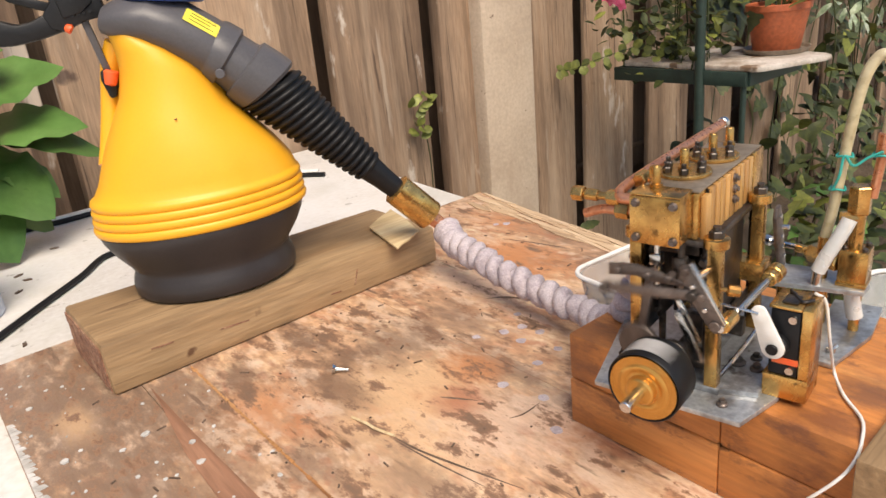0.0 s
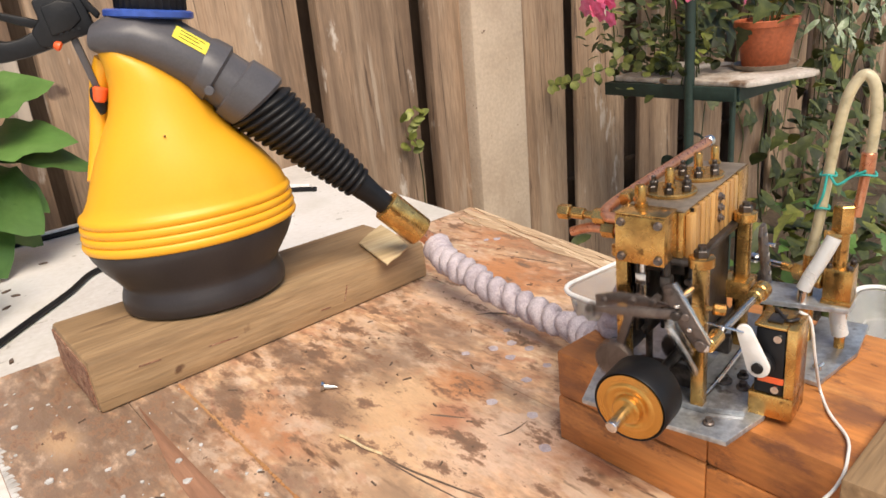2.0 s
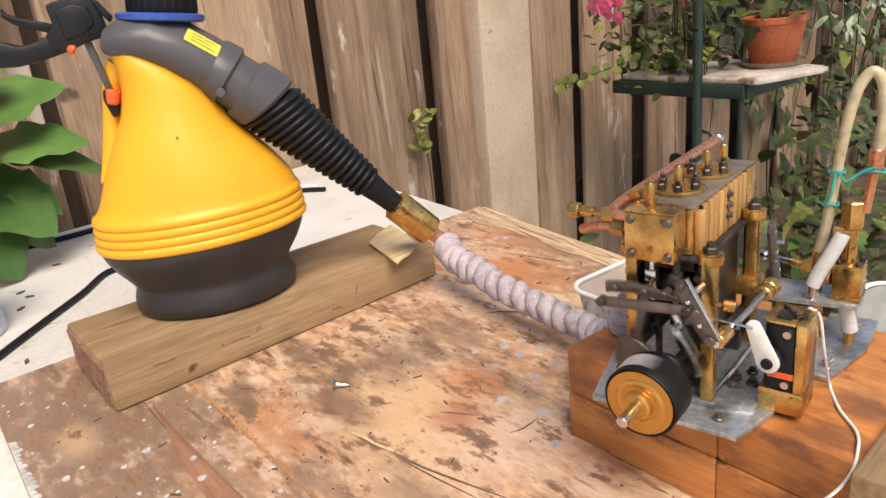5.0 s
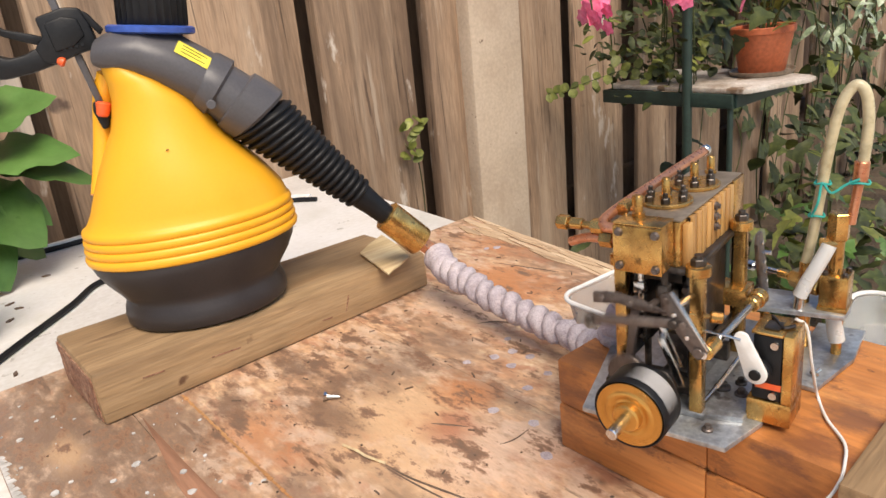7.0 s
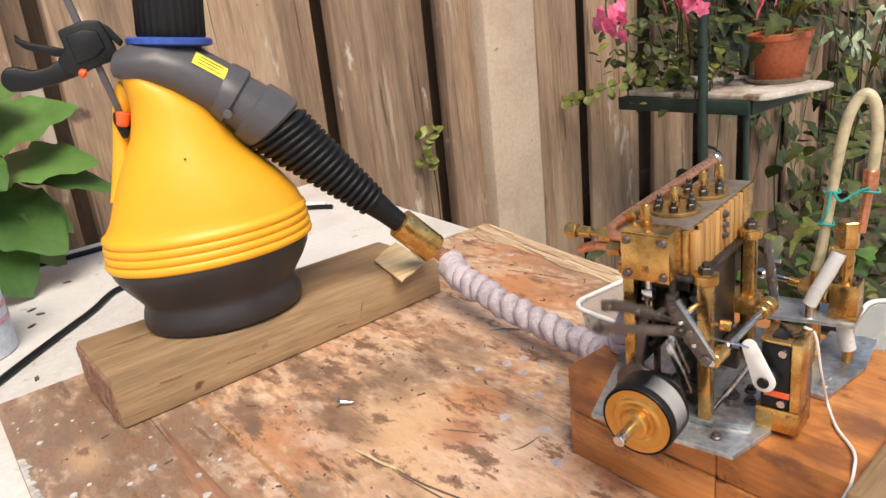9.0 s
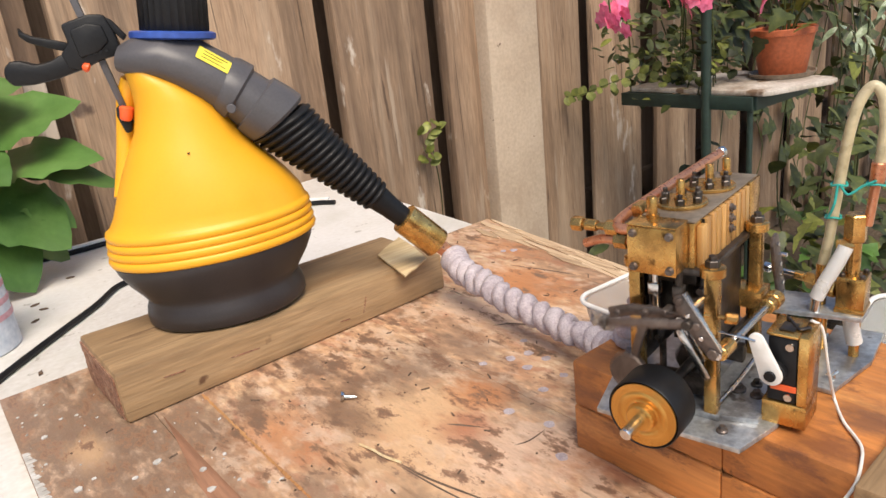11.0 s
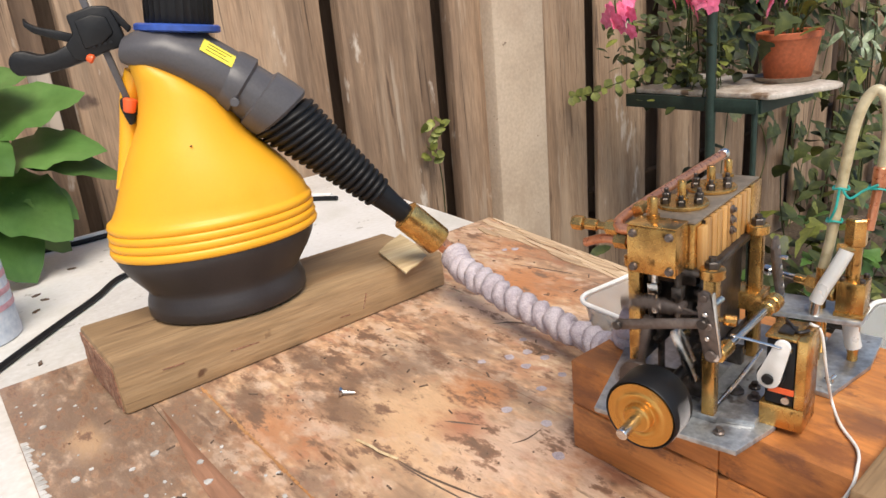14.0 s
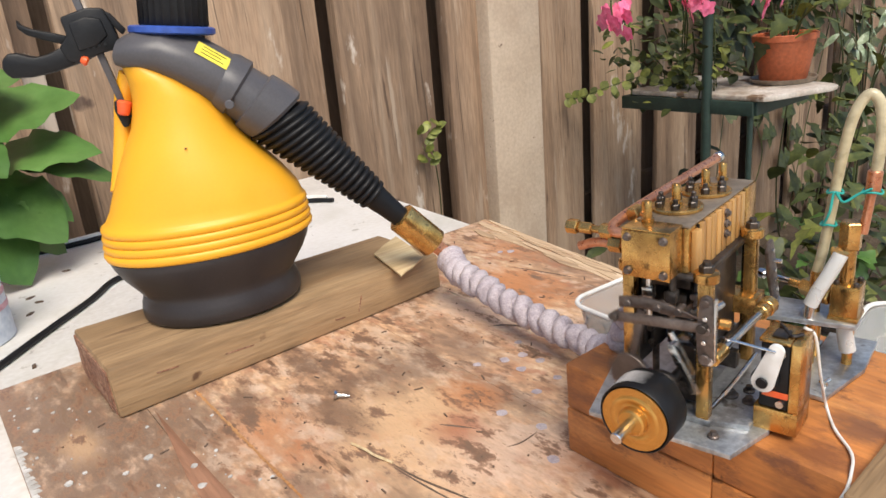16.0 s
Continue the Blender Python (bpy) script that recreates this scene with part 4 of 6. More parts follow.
for k in range(NL):
    x0 = 0.0165 + 0.0079 * k
    bm = bmesh.new()
    box(bm, x0, 0.0098, 0.0895 + 0.0006 * (k % 2), x0 + 0.0062, 0.0127, 0.1172, 0.0004)
    put("lagging_strip", bm, M_LAG, "", cyl)
bm = bmesh.new()
box(bm, 0.0082, 0.0092, 0.0895, 0.0155, 0.0127, 0.1150, 0.0006)
put("steam_strip", bm, M_LAG, "reddish wooden strip", cyl)
bm = bmesh.new()
box(bm, 0.0880, 0.0100, 0.0893, 0.1062, 0.0127, 0.1186, 0.0005)
put("end_cheek", bm, M_BRASS, "", cyl)
for z in (0.1000, 0.1065, 0.1130):
    bm = bmesh.new()
    m, ln = along((0.0525, 0.0098, z), (0.0525, 0.0070, z))
    lathe(bm, [(0.0026, 0), (0.0026, 0.0014), (0.0015, 0.0018), (0.0015, 0.0030)], 12, m)
    put("stud", bm, M_LINK, "", cyl)
for cx, cy in ((0.033, 0.0320), (0.0700, 0.0290)):
    bm = bmesh.new()
    lathe(bm, [(0.0150, 0), (0.0154, 0.0004), (0.0154, 0.0018), (0.0146, 0.0024)], 36, pose(cx, cy, 0.1191))
    cov = put("cylinder_cover", bm, M_BRASS, "round brass cylinder cover", cyl)
    for i in range(6):
        a = radians(60 * i + 20)
        x, y = cx + 0.0108 * math.cos(a), cy + 0.0108 * math.sin(a)
        bm = bmesh.new()
        lathe(bm, [(0.0026, 0), (0.0026, 0.0028), (0.0021, 0.0034)], 6, pose(x, y, 0.1216))
        lathe(bm, [(0.0015, 0.0034), (0.0015, 0.0058), (0.0010, 0.0063)], 10, pose(x, y, 0.1216))
        put("stud_nut", bm, M_OILY, "", cov)
for x, y, h, z in ((0.0000, 0.0345, 0.012, 0.1207), (0.0330, 0.0322, 0.0125, 0.1216), (0.0700, 0.0292, 0.0125, 0.1216), (0.1010, 0.0300, 0.0115, 0.1191), (0.0135, 0.0420, 0.009, 0.1191)):
    bm = bmesh.new()
    lathe(bm, [(0.0037, 0), (0.0037, 0.0020), (0.0026, 0.0024), (0.0026, h - 0.0008), (0.0021, h)], 14, pose(x, y, z))
    put("brass_plug", bm, M_BRASS, "bright brass plug", cyl)
# pipework on the far side
bm = bmesh.new()
tube(bm, smooth_path([(-0.001, 0.047, 0.1120), (-0.002, 0.0540, 0.1122), (0.001, 0.0572, 0.1140), (0.009, 0.0570, 0.1162), (0.030, 0.0555, 0.1180), (0.07, 0.0538, 0.1196), (0.11, 0.0520, 0.1212), (0.146, 0.0500, 0.1226)], 8), 0.0032, 12)
pipe = put("copper_pipe", bm, M_COPPER, "polished copper steam pipe")
bm = bmesh.new()
rod(bm, (0.143, 0.0502, 0.1225), (0.148, 0.0499, 0.1227), 0.0041, None, 16, 0.0006)
put("end_cap", bm, M_BRIGHT, "", pipe)
bm = bmesh.new()
for x0, x1, r, n in ((0.0436, 0.0560, 0.0036, 12), (0.0560, 0.0640, 0.0046, 6), (0.0640, 0.0700, 0.0024, 12), (0.0700, 0.0780, 0.0036, 12), (0.0795, 0.0870, 0.0046, 6)):
    rod(bm, (0.0, x0, 0.1115), (0.0, x1, 0.1115), r, None, n, 0.0004)
rod(bm, (0.0, 0.0778, 0.1115), (0.0, 0.0800, 0.1115), 0.0016, None, 8)
put("drain_cock", bm, M_BRASS, "brass drain cock")
bm = bmesh.new()
tube(bm, smooth_path([(0.0, 0.046, 0.1040), (0.0, 0.058, 0.1040), (0.001, 0.068, 0.1030), (0.002, 0.080, 0.0985)], 6), 0.0030, 12)
lp = put("exhaust_pipe", bm, M_COPPER, "short copper exhaust pipe")
bm = bmesh.new()
rod(bm, (0.0, 0.0500, 0.1040), (0.0, 0.0585, 0.1040), 0.0050, None, 6, 0.0005)
put("union_nut", bm, M_BRASS, "", lp)

bm = bmesh.new()
rod(bm, (0.0125, 0.0510, 0.1185), (0.0225, 0.0500, 0.1190), 0.0046, None, 6, 0.0005)
rod(bm, (0.0205, 0.0450, 0.1185), (0.0205, 0.0540, 0.1185), 0.0030, None, 10)
put("union_nut", bm, M_BRASS, "", pipe)
# running gear between the columns
AX = (0, 0.0215, 0.0203)
for x0 in (0.012, 0.062):
    bm = bmesh.new()
    box(bm, x0, 0.004, 0.0037, x0 + 0.006, 0.043, 0.016, 0.0006)
    for y in (0.010, 0.037):
        rod(bm, (x0 + 0.003, y, 0.016), (x0 + 0.003, y, 0.036), 0.0022, None, 10)
    put("bearing_block", bm, M_OILY)
bm = bmesh.new()
box(bm, 0.030, 0.0100, 0.030, 0.074, 0.0125, 0.090, 0.0006)
box(bm, 0.030, 0.034, 0.030, 0.074, 0.0365, 0.090, 0.0006)
put("guide_frame", bm, M_OILY)
bm = bmesh.new()
box(bm, 0.004, 0.0385, 0.040, 0.030, 0.0405, 0.090, 0.0004)
box(bm, 0.006, 0.012, 0.080, 0.030, 0.040, 0.089, 0.0006)
put("slide_bar", bm, M_OILY)
for y0, z0, z1 in ((0.0085, 0.044, 0.090), (0.0215, 0.050, 0.0915), (0.0350, 0.036, 0.090)):
    bm = bmesh.new()
    box(bm, 0.008, y0, z0, 0.026, y0 + 0.0024, z1, 0.0005)
    for k in range(4):
        rod(bm, (0.0085, y0 + 0.001, z0 + 0.006 + 0.009 * k), (0.004, y0 + 0.001, z0 + 0.006 + 0.009 * k), 0.0014 + 0.0006 * (k % 2), None, 8)
    put("guide_plate", bm, M_OILY)
# Added dark plate; closes the bright view through between the columns.
bm = bmesh.new()
shear_poly(bm, [(0.0055, 0.022), (0.076, 0.022), (0.076, 0.089), (0.0055, 0.089), (0.0055, 0.060), (0.012, 0.054), (0.012, 0.040), (0.0055, 0.034)], 0.0, 0.002, 0.0003, Matrix(((1, 0, 0, 0), (0, 0, -1, 0.0475), (0, 1, 0, 0), (0, 0, 0, 1))))
put("side_frame", bm, M_OILY, "dark plate added to close the view between the columns")
for x0, x1, z0, z1 in ((0.006, 0.030, 0.060, 0.068), (0.034, 0.060, 0.046, 0.054), (0.010, 0.050, 0.074, 0.079)):
    bm = bmesh.new()
    box(bm, x0, 0.0425, z0, x1, 0.0450, z1, 0.0005)
    for k in range(3):
        rod(bm, (x0 + 0.004 + (x1 - x0 - 0.008) * k / 2, 0.0426, (z0 + z1) / 2), (x0 + 0.004 + (x1 - x0 - 0.008) * k / 2, 0.0395, (z0 + z1) / 2), 0.0018, None, 8)
    put("valve_rocker", bm, M_LINK)
bm = bmesh.new()
box(bm, 0.0045, 0.006, 0.0860, 0.105, 0.046, 0.0900, 0.0006)
put("bottom_cover", bm, M_OILY)
for y0 in (0.006, 0.040):
    bm = bmesh.new()
    box(bm, 0.0835, y0, 0.004, 0.0875, y0 + 0.004, 0.088, 0.0006)
    box(bm, 0.050, y0, 0.024, 0.0835, y0 + 0.003, 0.030, 0.0006)
    put("rear_strut", bm, M_OILY)
bm = bmesh.new()
box(bm, 0.070, -0.004, 0.040, 0.088, 0.050, 0.052, 0.0008)
put("rear_bracket", bm, M_BRASS, "dark brass cross bracket")
for y0, y1 in ((0.030, 0.0345), (0.016, 0.020)):
    bm = bmesh.new()
    rod(bm, (-0.004, y0 + 0.002, 0.064), (-0.004, y0 + 0.002, 0.0925), 0.0020, None, 10)
    box(bm, -0.007, y0 - 0.001, 0.076, -0.001, y1 + 0.001, 0.083, 0.0006)
    put("valve_spindle", bm, M_BRIGHT if y0 > 0.02 else M_OILY)
bm = bmesh.new()
tube(bm, smooth_path([(0.002, 0.0, 0.004), (0.03, -0.0035, 0.0085), (0.070, -0.006, 0.014)], 5), 0.0014, 8)
put("drain_rod", bm, M_BRIGHT, "thin bright steel rod")
# weigh shaft
bm = bmesh.new()
rod(bm, (-0.022, -0.0105, 0.0535), (0.075, -0.0125, 0.0500), 0.0023, None, 12)
ws = put("weigh_shaft", bm, M_BRIGHT, "bright steel reversing shaft")
for x0, x1, r in ((-0.019, -0.004, 0.0042), (0.054, 0.062, 0.0046), (0.062, 0.071, 0.0056)):
    bm = bmesh.new()
    f = lambda x: (x, -0.0105 - 0.002 * (x + 0.022) / 0.097, 0.0535 - 0.0035 * (x + 0.022) / 0.097)
    rod(bm, f(x0), f(x1), r, None, 16, 0.0006)
    put("collar", bm, M_BRASS, "", ws)
bm = bmesh.new()
rod(bm, (-0.004, 0.004, 0.0675), (0.004, -0.012, 0.0645), 0.0014, None, 8)
rod(bm, (0.001, -0.006, 0.0655), (0.004, -0.012, 0.0645), 0.0034, None, 10, 0.0005)
put("clevis", bm, M_BRASS)
# far link plate
bm = bmesh.new()
slab(bm, [(0.082, 0, 0.086), (0.088, 0, 0.087), (0.092, 0, 0.080), (0.108, 0, 0.040), (0.106, 0, 0.033), (0.100, 0, 0.034), (0.086, 0, 0.062), (0.080, 0, 0.080)], -0.0075, -0.0050, 0.0004)
far = put("rear_link", bm, M_LINK, "drilled dark steel link plate")
for k in range(6):
    bm = bmesh.new()
    x, z = 0.0865 + 0.0032 * k, 0.080 - 0.0078 * k
    rod(bm, (x, -0.0076, z), (x, -0.0088 - 0.004 * (k == 1), z), 0.0015, None, 8)
    put("pin", bm, M_BRIGHT, "", far)

# flywheel and crankshaft turn together; each is built about the shaft's axis
bm = bmesh.new()
tm, _ = along((-0.0465, 0, 0), (-0.0235, 0, 0))
lathe(bm, [(0.0194, 0.0012), (0.0206, 0.0), (0.0212, 0.0010), (0.0212, 0.0218), (0.0206, 0.0228), (0.018, 0.0228)], 64, tm)
wheel = put("flywheel", bm, M_BLACK, "black-rimmed brass flywheel")
bm = bmesh.new()
lathe(bm, [(0.0193, 0.0), (0.0193, 0.0010), (0.0186, 0.0013), (0.0160, 0.0010), (0.0140, -0.0006), (0.0118, -0.0008), (0.0100, 0.0002), (0.0085, -0.0002), (0.0080, -0.0040), (0.0070, -0.0048)][::-1], 48, tm)
put("wheel_face", bm, M_WHEEL, "worn golden wheel face", wheel)
bm = bmesh.new()
rod(bm, (-0.068, 0, 0), (-0.049, 0, 0), 0.0033, None, 16, 0.0006)
put("shaft_end", bm, M_BRIGHT, "", wheel)
bm = bmesh.new()
for k in range(3):
    a = radians(120 * k)
    rod(bm, (-0.0464, 0.0112 * math.cos(a), 0.0112 * math.sin(a)), (-0.0476, 0.0112 * math.cos(a), 0.0112 * math.sin(a)), 0.0022, None, 10)
put("wheel_bolts", bm, M_WHEEL, "", wheel)
bm = bmesh.new()
n = 10
rings = []
for i in range(n + 1):
    a = radians(-17 + 34 * i / n)
    c, s_ = math.cos(a), math.sin(a)
    rings.append([(-0.0415, 0.02115 * c, 0.02115 * s_), (-0.0415, 0.02155 * c, 0.02155 * s_), (-0.0285, 0.02155 * c, 0.02155 * s_), (-0.0285, 0.02115 * c, 0.02115 * s_)])
ring_loft(bm, rings)
put("tape_mark", bm, M_PAPER, "white square of tape", wheel)
bm = bmesh.new()
rod(bm, (-0.0235, 0, 0), (0.092, 0, 0), 0.0032, None, 14)
for x0, s_ in ((-0.012, 1), (0.026, 1), (0.050, -1), (0.078, -1)):
    lathe(bm, [(0.0090, 0), (0.0094, 0.0004), (0.0094, 0.0036), (0.0090, 0.0040)], 24, along((x0, 0.003 * s_, 0.002), (x0 + 0.01, 0.003 * s_, 0.002))[0])
for x0, s_ in ((0.036, 1), (0.058, -1)):
    for dx in (0, 0.009):
        box(bm, x0 + dx, -0.0045, -0.007, x0 + dx + 0.003, 0.0045, 0.014, 0.0008, None if s_ > 0 else pose(0, 0, 0, 180, 0, 0))
    rod(bm, (x0, 0, 0.009 * s_), (x0 + 0.012, 0, 0.009 * s_), 0.0028, None, 12)
crank = put("crankshaft", bm, M_OILY, "oily steel crankshaft with eccentrics")
# eccentric straps and rods, built about the upper pin
bm = bmesh.new()
box(bm, -0.011, -0.0026, -0.040, -0.008, 0.0026, 0.0, 0.0006)
lathe(bm, [(0.0120, 0), (0.0124, 0.0005), (0.0124, 0.0035), (0.012, 0.004)], 26, along((-0.0125, 0, -0.044), (0.0, 0, -0.044))[0])
strap = put("eccentric_rod", bm, M_LINK, "dark steel eccentric strap")
bm = bmesh.new()
box(bm, -0.0125, -0.0022, -0.043, -0.0110, 0.0022, -0.012, 0.0005)
box(bm, -0.0060, -0.0018, -0.034, -0.0045, 0.0018, -0.006, 0.0005)
rod(bm, (-0.013, 0, -0.0125), (-0.004, 0, -0.0125), 0.0016, None, 8)
strap2 = put("eccentric_rod", bm, M_BRIGHT, "bright steel eccentric rod")
# slotted link in front of the columns
bm = bmesh.new()
slab(bm, [(-0.0042, 0, 0.0), (-0.0034, 0, -0.0036), (0.0, 0, -0.0048), (0.0034, 0, -0.0036), (0.0044, 0, 0.0), (0.0044, 0, 0.016), (0.0040, 0, 0.030), (0.0030, 0, 0.0355), (0.0, 0, 0.0370), (-0.0030, 0, 0.0355), (-0.0042, 0, 0.028), (-0.0054, 0, 0.014)], -0.0012, 0.0012, 0.0004)
bmesh.ops.transform(bm, matrix=pose(0, 0, 0, 0, 0, -90), verts=bm.verts)
link = put("reversing_link", bm, M_LINK, "drilled steel reversing link")
for y, z, r in ((0.0, 0.0, 0.0030), (0.0005, 0.010, 0.0014), (-0.001, 0.017, 0.0022), (0.0, 0.024, 0.0014), (0.0, 0.033, 0.0022)):
    bm = bmesh.new()
    rod(bm, (-0.0013, y, z), (-0.0030, y, z), r, None, 12, 0.0003)
    put("rivet", bm, M_BRIGHT if r < 0.002 else M_LINK, "", link)
bm = bmesh.new()
box(bm, -0.0018, -0.0056, -0.001, 0.0010, -0.0046, 0.036, 0.0002)
put("edge_strip", bm, M_BRIGHT, "bright worn edge", link)
bm = bmesh.new()
rod(bm, (0.0012, 0, 0.026), (0.016, -0.002, 0.026), 0.0020, None, 10)
put("pin", bm, M_BRIGHT, "", link)
# flat drag bars, built about their inner end
bm = bmesh.new()
slab(bm, [(0.0, 0, 0.0029), (-0.003, 0, 0.0), (0.0, 0, -0.0029), (0.050, 0, -0.0029), (0.0535, 0, -0.001), (0.0530, 0, 0.0022), (0.050, 0, 0.0033)], -0.0010, 0.0010, 0.0004)
bmesh.ops.transform(bm, matrix=pose(0, 0, 0, 0, 0, 90), verts=bm.verts)
bar = put("drag_bar", bm, M_LINK, "flat worn steel drag bar")
for y in (0.0, 0.0515):
    bm = bmesh.new()
    rod(bm, (0.004, y, 0), (-0.0028, y, 0), 0.0028, None, 12, 0.0004)
    put("pin", bm, M_OILY, "", bar)
bm = bmesh.new()
slab(bm, [(0.002, 0, -0.002), (0.020, 0, 0.004), (0.034, 0, 0.006), (0.050, 0, 0.004), (0.050, 0, -0.003), (0.034, 0, -0.001), (0.020, 0, -0.003)], -0.0010, 0.0010, 0.0004)
bmesh.ops.transform(bm, matrix=pose(0, 0, 0, 0, 0, 90), verts=bm.verts)
for y in (0.014, 0.026, 0.044):
    rod(bm, (0.006, y, 0.001), (-0.003, y, 0.001), 0.0022, None, 10, 0.0003)
bar2 = put("drag_bar", bm, M_LINK, "curved steel drag bar")
# crossheads and connecting rods, built about the crosshead pin
heads = []
for x0 in (0.012, 0.043, 0.062):
    bm = bmesh.new()
    box(bm, x0 - 0.005, -0.007, -0.004, x0 + 0.005, 0.007, 0.004, 0.0008)
    rod(bm, (x0, 0, 0.004), (x0, 0, 0.034), 0.0020, None, 10)
    heads.append((x0, put("crosshead", bm, M_OILY, "dark steel crosshead with bright rod")))
rods = []
for x0 in (0.042, 0.064):
    bm = bmesh.new()
    rod(bm, (x0, 0, 0), (x0, 0, -0.040), 0.0022, 0.0030, 10)
    box(bm, x0 - 0.0035, -0.005, -0.046, x0 + 0.0035, 0.005, -0.037, 0.001)
    rods.append((x0, put("connecting_rod", bm, M_BRIGHT, "bright steel connecting rod")))

# servo in its brass bracket
servo = thing("servo", "black servo with a white arm in a brass bracket", "servo", ENG @ pose(0.010, -0.037, 0.0))
bm = bmesh.new()
box(bm, 0.0, -0.0105, 0.0, 0.024, 0.0130, 0.0145, 0.0006)
box(bm, 0.0, -0.0105, 0.0147, 0.024, -0.0052, 0.0575, 0.0006)
box(bm, 0.0, -0.0050, 0.0557, 0.024, 0.0115, 0.0575, 0.0004)
part("bracket", bm, M_BRASS, servo, "tarnished brass bracket")
bm = bmesh.new()
box(bm, 0.0006, -0.0048, 0.0150, 0.022, 0.0105, 0.0552, 0.0010)
part("case", bm, M_BLACK, servo)
bm = bmesh.new()
rod(bm, (0.0006, 0.0068, 0.034), (-0.004, 0.0068, 0.034), 0.0072, None, 24, 0.0006)
part("gear_boss", bm, M_BLACK, servo)
for z in (0.0190, 0.0505):
    bm = bmesh.new()
    rod(bm, (0.0008, -0.001, z), (-0.0010, -0.001, z), 0.0026, 0.0022, 12)
    part("screw", bm, M_BRIGHT, servo)
bm = bmesh.new()
box(bm, 0.0, -0.0050, 0.0225, 0.001, 0.0085, 0.0260, 0.0)
part("label_bar", bm, M_RED, servo, "red maker's strip")
bm = bmesh.new()
slab(bm, [(0.0062 * math.cos(radians(a)), 0, 0.0062 * math.sin(radians(a))) for a in range(180, 361, 20)] + [(0.0042 * math.cos(radians(a)), 0, 0.0215 + 0.0042 * math.sin(radians(a))) for a in range(0, 181, 20)], -0.0012, 0.0012, 0.0005)
bmesh.ops.transform(bm, matrix=pose(0, 0, 0, 0, 0, -90), verts=bm.verts)
horn = part("arm", bm, M_NYLON, servo, "white nylon servo arm")
bm = bmesh.new()
rod(bm, (-0.0012, 0, 0), (-0.0030, 0, 0), 0.0032, None, 14, 0.0004)
part("arm_screw", bm, M_BLACK, horn)
bm = bmesh.new()
tube(bm, smooth_path([(0.020, 0.006, 0.0584), (0.014, 0.002, 0.0592), (0.008, -0.003, 0.0584), (0.012, -0.008, 0.0588)], 5), 0.0010, 6)
box(bm, 0.004, -0.002, 0.0576, 0.014, 0.006, 0.0590, 0.0004)
part("lead_wire", bm, M_OILY, servo)
bm = bmesh.new()
tube(bm, smooth_path([(0.364, 0.166, 0.1365), (0.369, 0.162, 0.130), (0.374, 0.160, 0.105), (0.392, 0.163, 0.0748), (0.372, 0.149, 0.0748), (0.356, 0.133, 0.0748), (0.340, 0.126, 0.0748), (0.327, 0.1235, 0.070), (0.316, 0.128, 0.060), (0.306, 0.150, 0.030), (0.29, 0.17, 0.0012), (0.27, 0.19, 0.0012)], 8), 0.0009, 8)
tagged(part("servo_lead", bm, M_NYLON), "thin white servo lead hanging over the planks", "wire")
# push rod from servo to reversing clevis moves a little with the arm
bm = bmesh.new()
rod(bm, (0.0, 0.0, 0.0), (-0.003, 0.026, 0.003), 0.0008, None, 8)
pushrod = put("push_rod", bm, M_BRIGHT, "thin steel push rod")

# ---- feed pump ----
pump = thing("feed_pump", "brass feed pump on a grey plate with clear tubes", "pump", ENG @ pose(0.10, -0.045, 0.0))
Q = Matrix.Translation((-0.10, 0.045, 0))
Q2 = Matrix.Translation((-0.10, 0.0480, 0.005))


def qp(name, bm, mat, label="", parent=None):
    bmesh.ops.transform(bm, matrix=Q if name in ("base_plate", "wing_nut", "pillar") else Q2, verts=bm.verts)
    return part(name, bm, mat, parent or pump, label)


bm = bmesh.new()
shear_poly(bm, [(0.062, -0.0335), (0.0600, -0.0500), (0.068, -0.0515), (0.108, -0.0614), (0.150, -0.060), (0.150, -0.0306), (0.08, -0.0310)], -0.0034, 0.0, 0.0005)
qp("base_plate", bm, M_ALU, "grey aluminium plate")
bm = bmesh.new()
shear_poly(bm, [(0.086, -0.003), (0.094, -0.0590), (0.106, -0.0600), (0.122, -0.0560), (0.118, -0.001)], 0.0265, 0.0300, 0.0005)
qp("pump_plate", bm, M_ALU, "grey aluminium shelf plate")
for x, y in ((0.100, -0.030), (0.112, -0.030), (0.110, -0.050), (0.1, -0.008)):
    bm = bmesh.new()
    rod(bm, (x, y, 0.0001), (x, y, 0.0314), 0.0032, None, 12)
    qp("pillar", bm, M_BRASS)
bm = bmesh.new()
box(bm, 0.097, -0.0590, 0.0301, 0.114, -0.0430, 0.0535, 0.0007)
box(bm, 0.096, -0.0595, 0.0301, 0.115, -0.0425, 0.0330, 0.0005)
qp("pump_body", bm, M_BRASS, "dark brass pump body")
for x, y in ((0.1, -0.0455), (0.1, -0.0565), (0.111, -0.0455), (0.111, -0.0565)):
    bm = bmesh.new()
    lathe(bm, [(0.0018, 0), (0.0018, 0.0018), (0.001, 0.0024)], 8, pose(x, y, 0.0536))
    qp("bolt", bm, M_OILY)
bm = bmesh.new()
rod(bm, (0.105, -0.0500, 0.0536), (0.105, -0.0500, 0.0760), 0.0042, None, 14)
rod(bm, (0.105, -0.0500, 0.0760), (0.105, -0.0500, 0.0935), 0.0066, None, 6, 0.0008)
rod(bm, (0.105, -0.0500, 0.0735), (0.100, -0.0420, 0.0735), 0.0040, None, 10)
qp("valve_column", bm, M_BRASS, "polished brass valve stack")
bm = bmesh.new()
tube(bm, smooth_path([(0.094, -0.0330, 0.0390), (0.095, -0.0362, 0.0480), (0.0965, -0.0410, 0.0590), (0.0985, -0.0450, 0.0690), (0.100, -0.0465, 0.0735)], 6), 0.0044, 16)
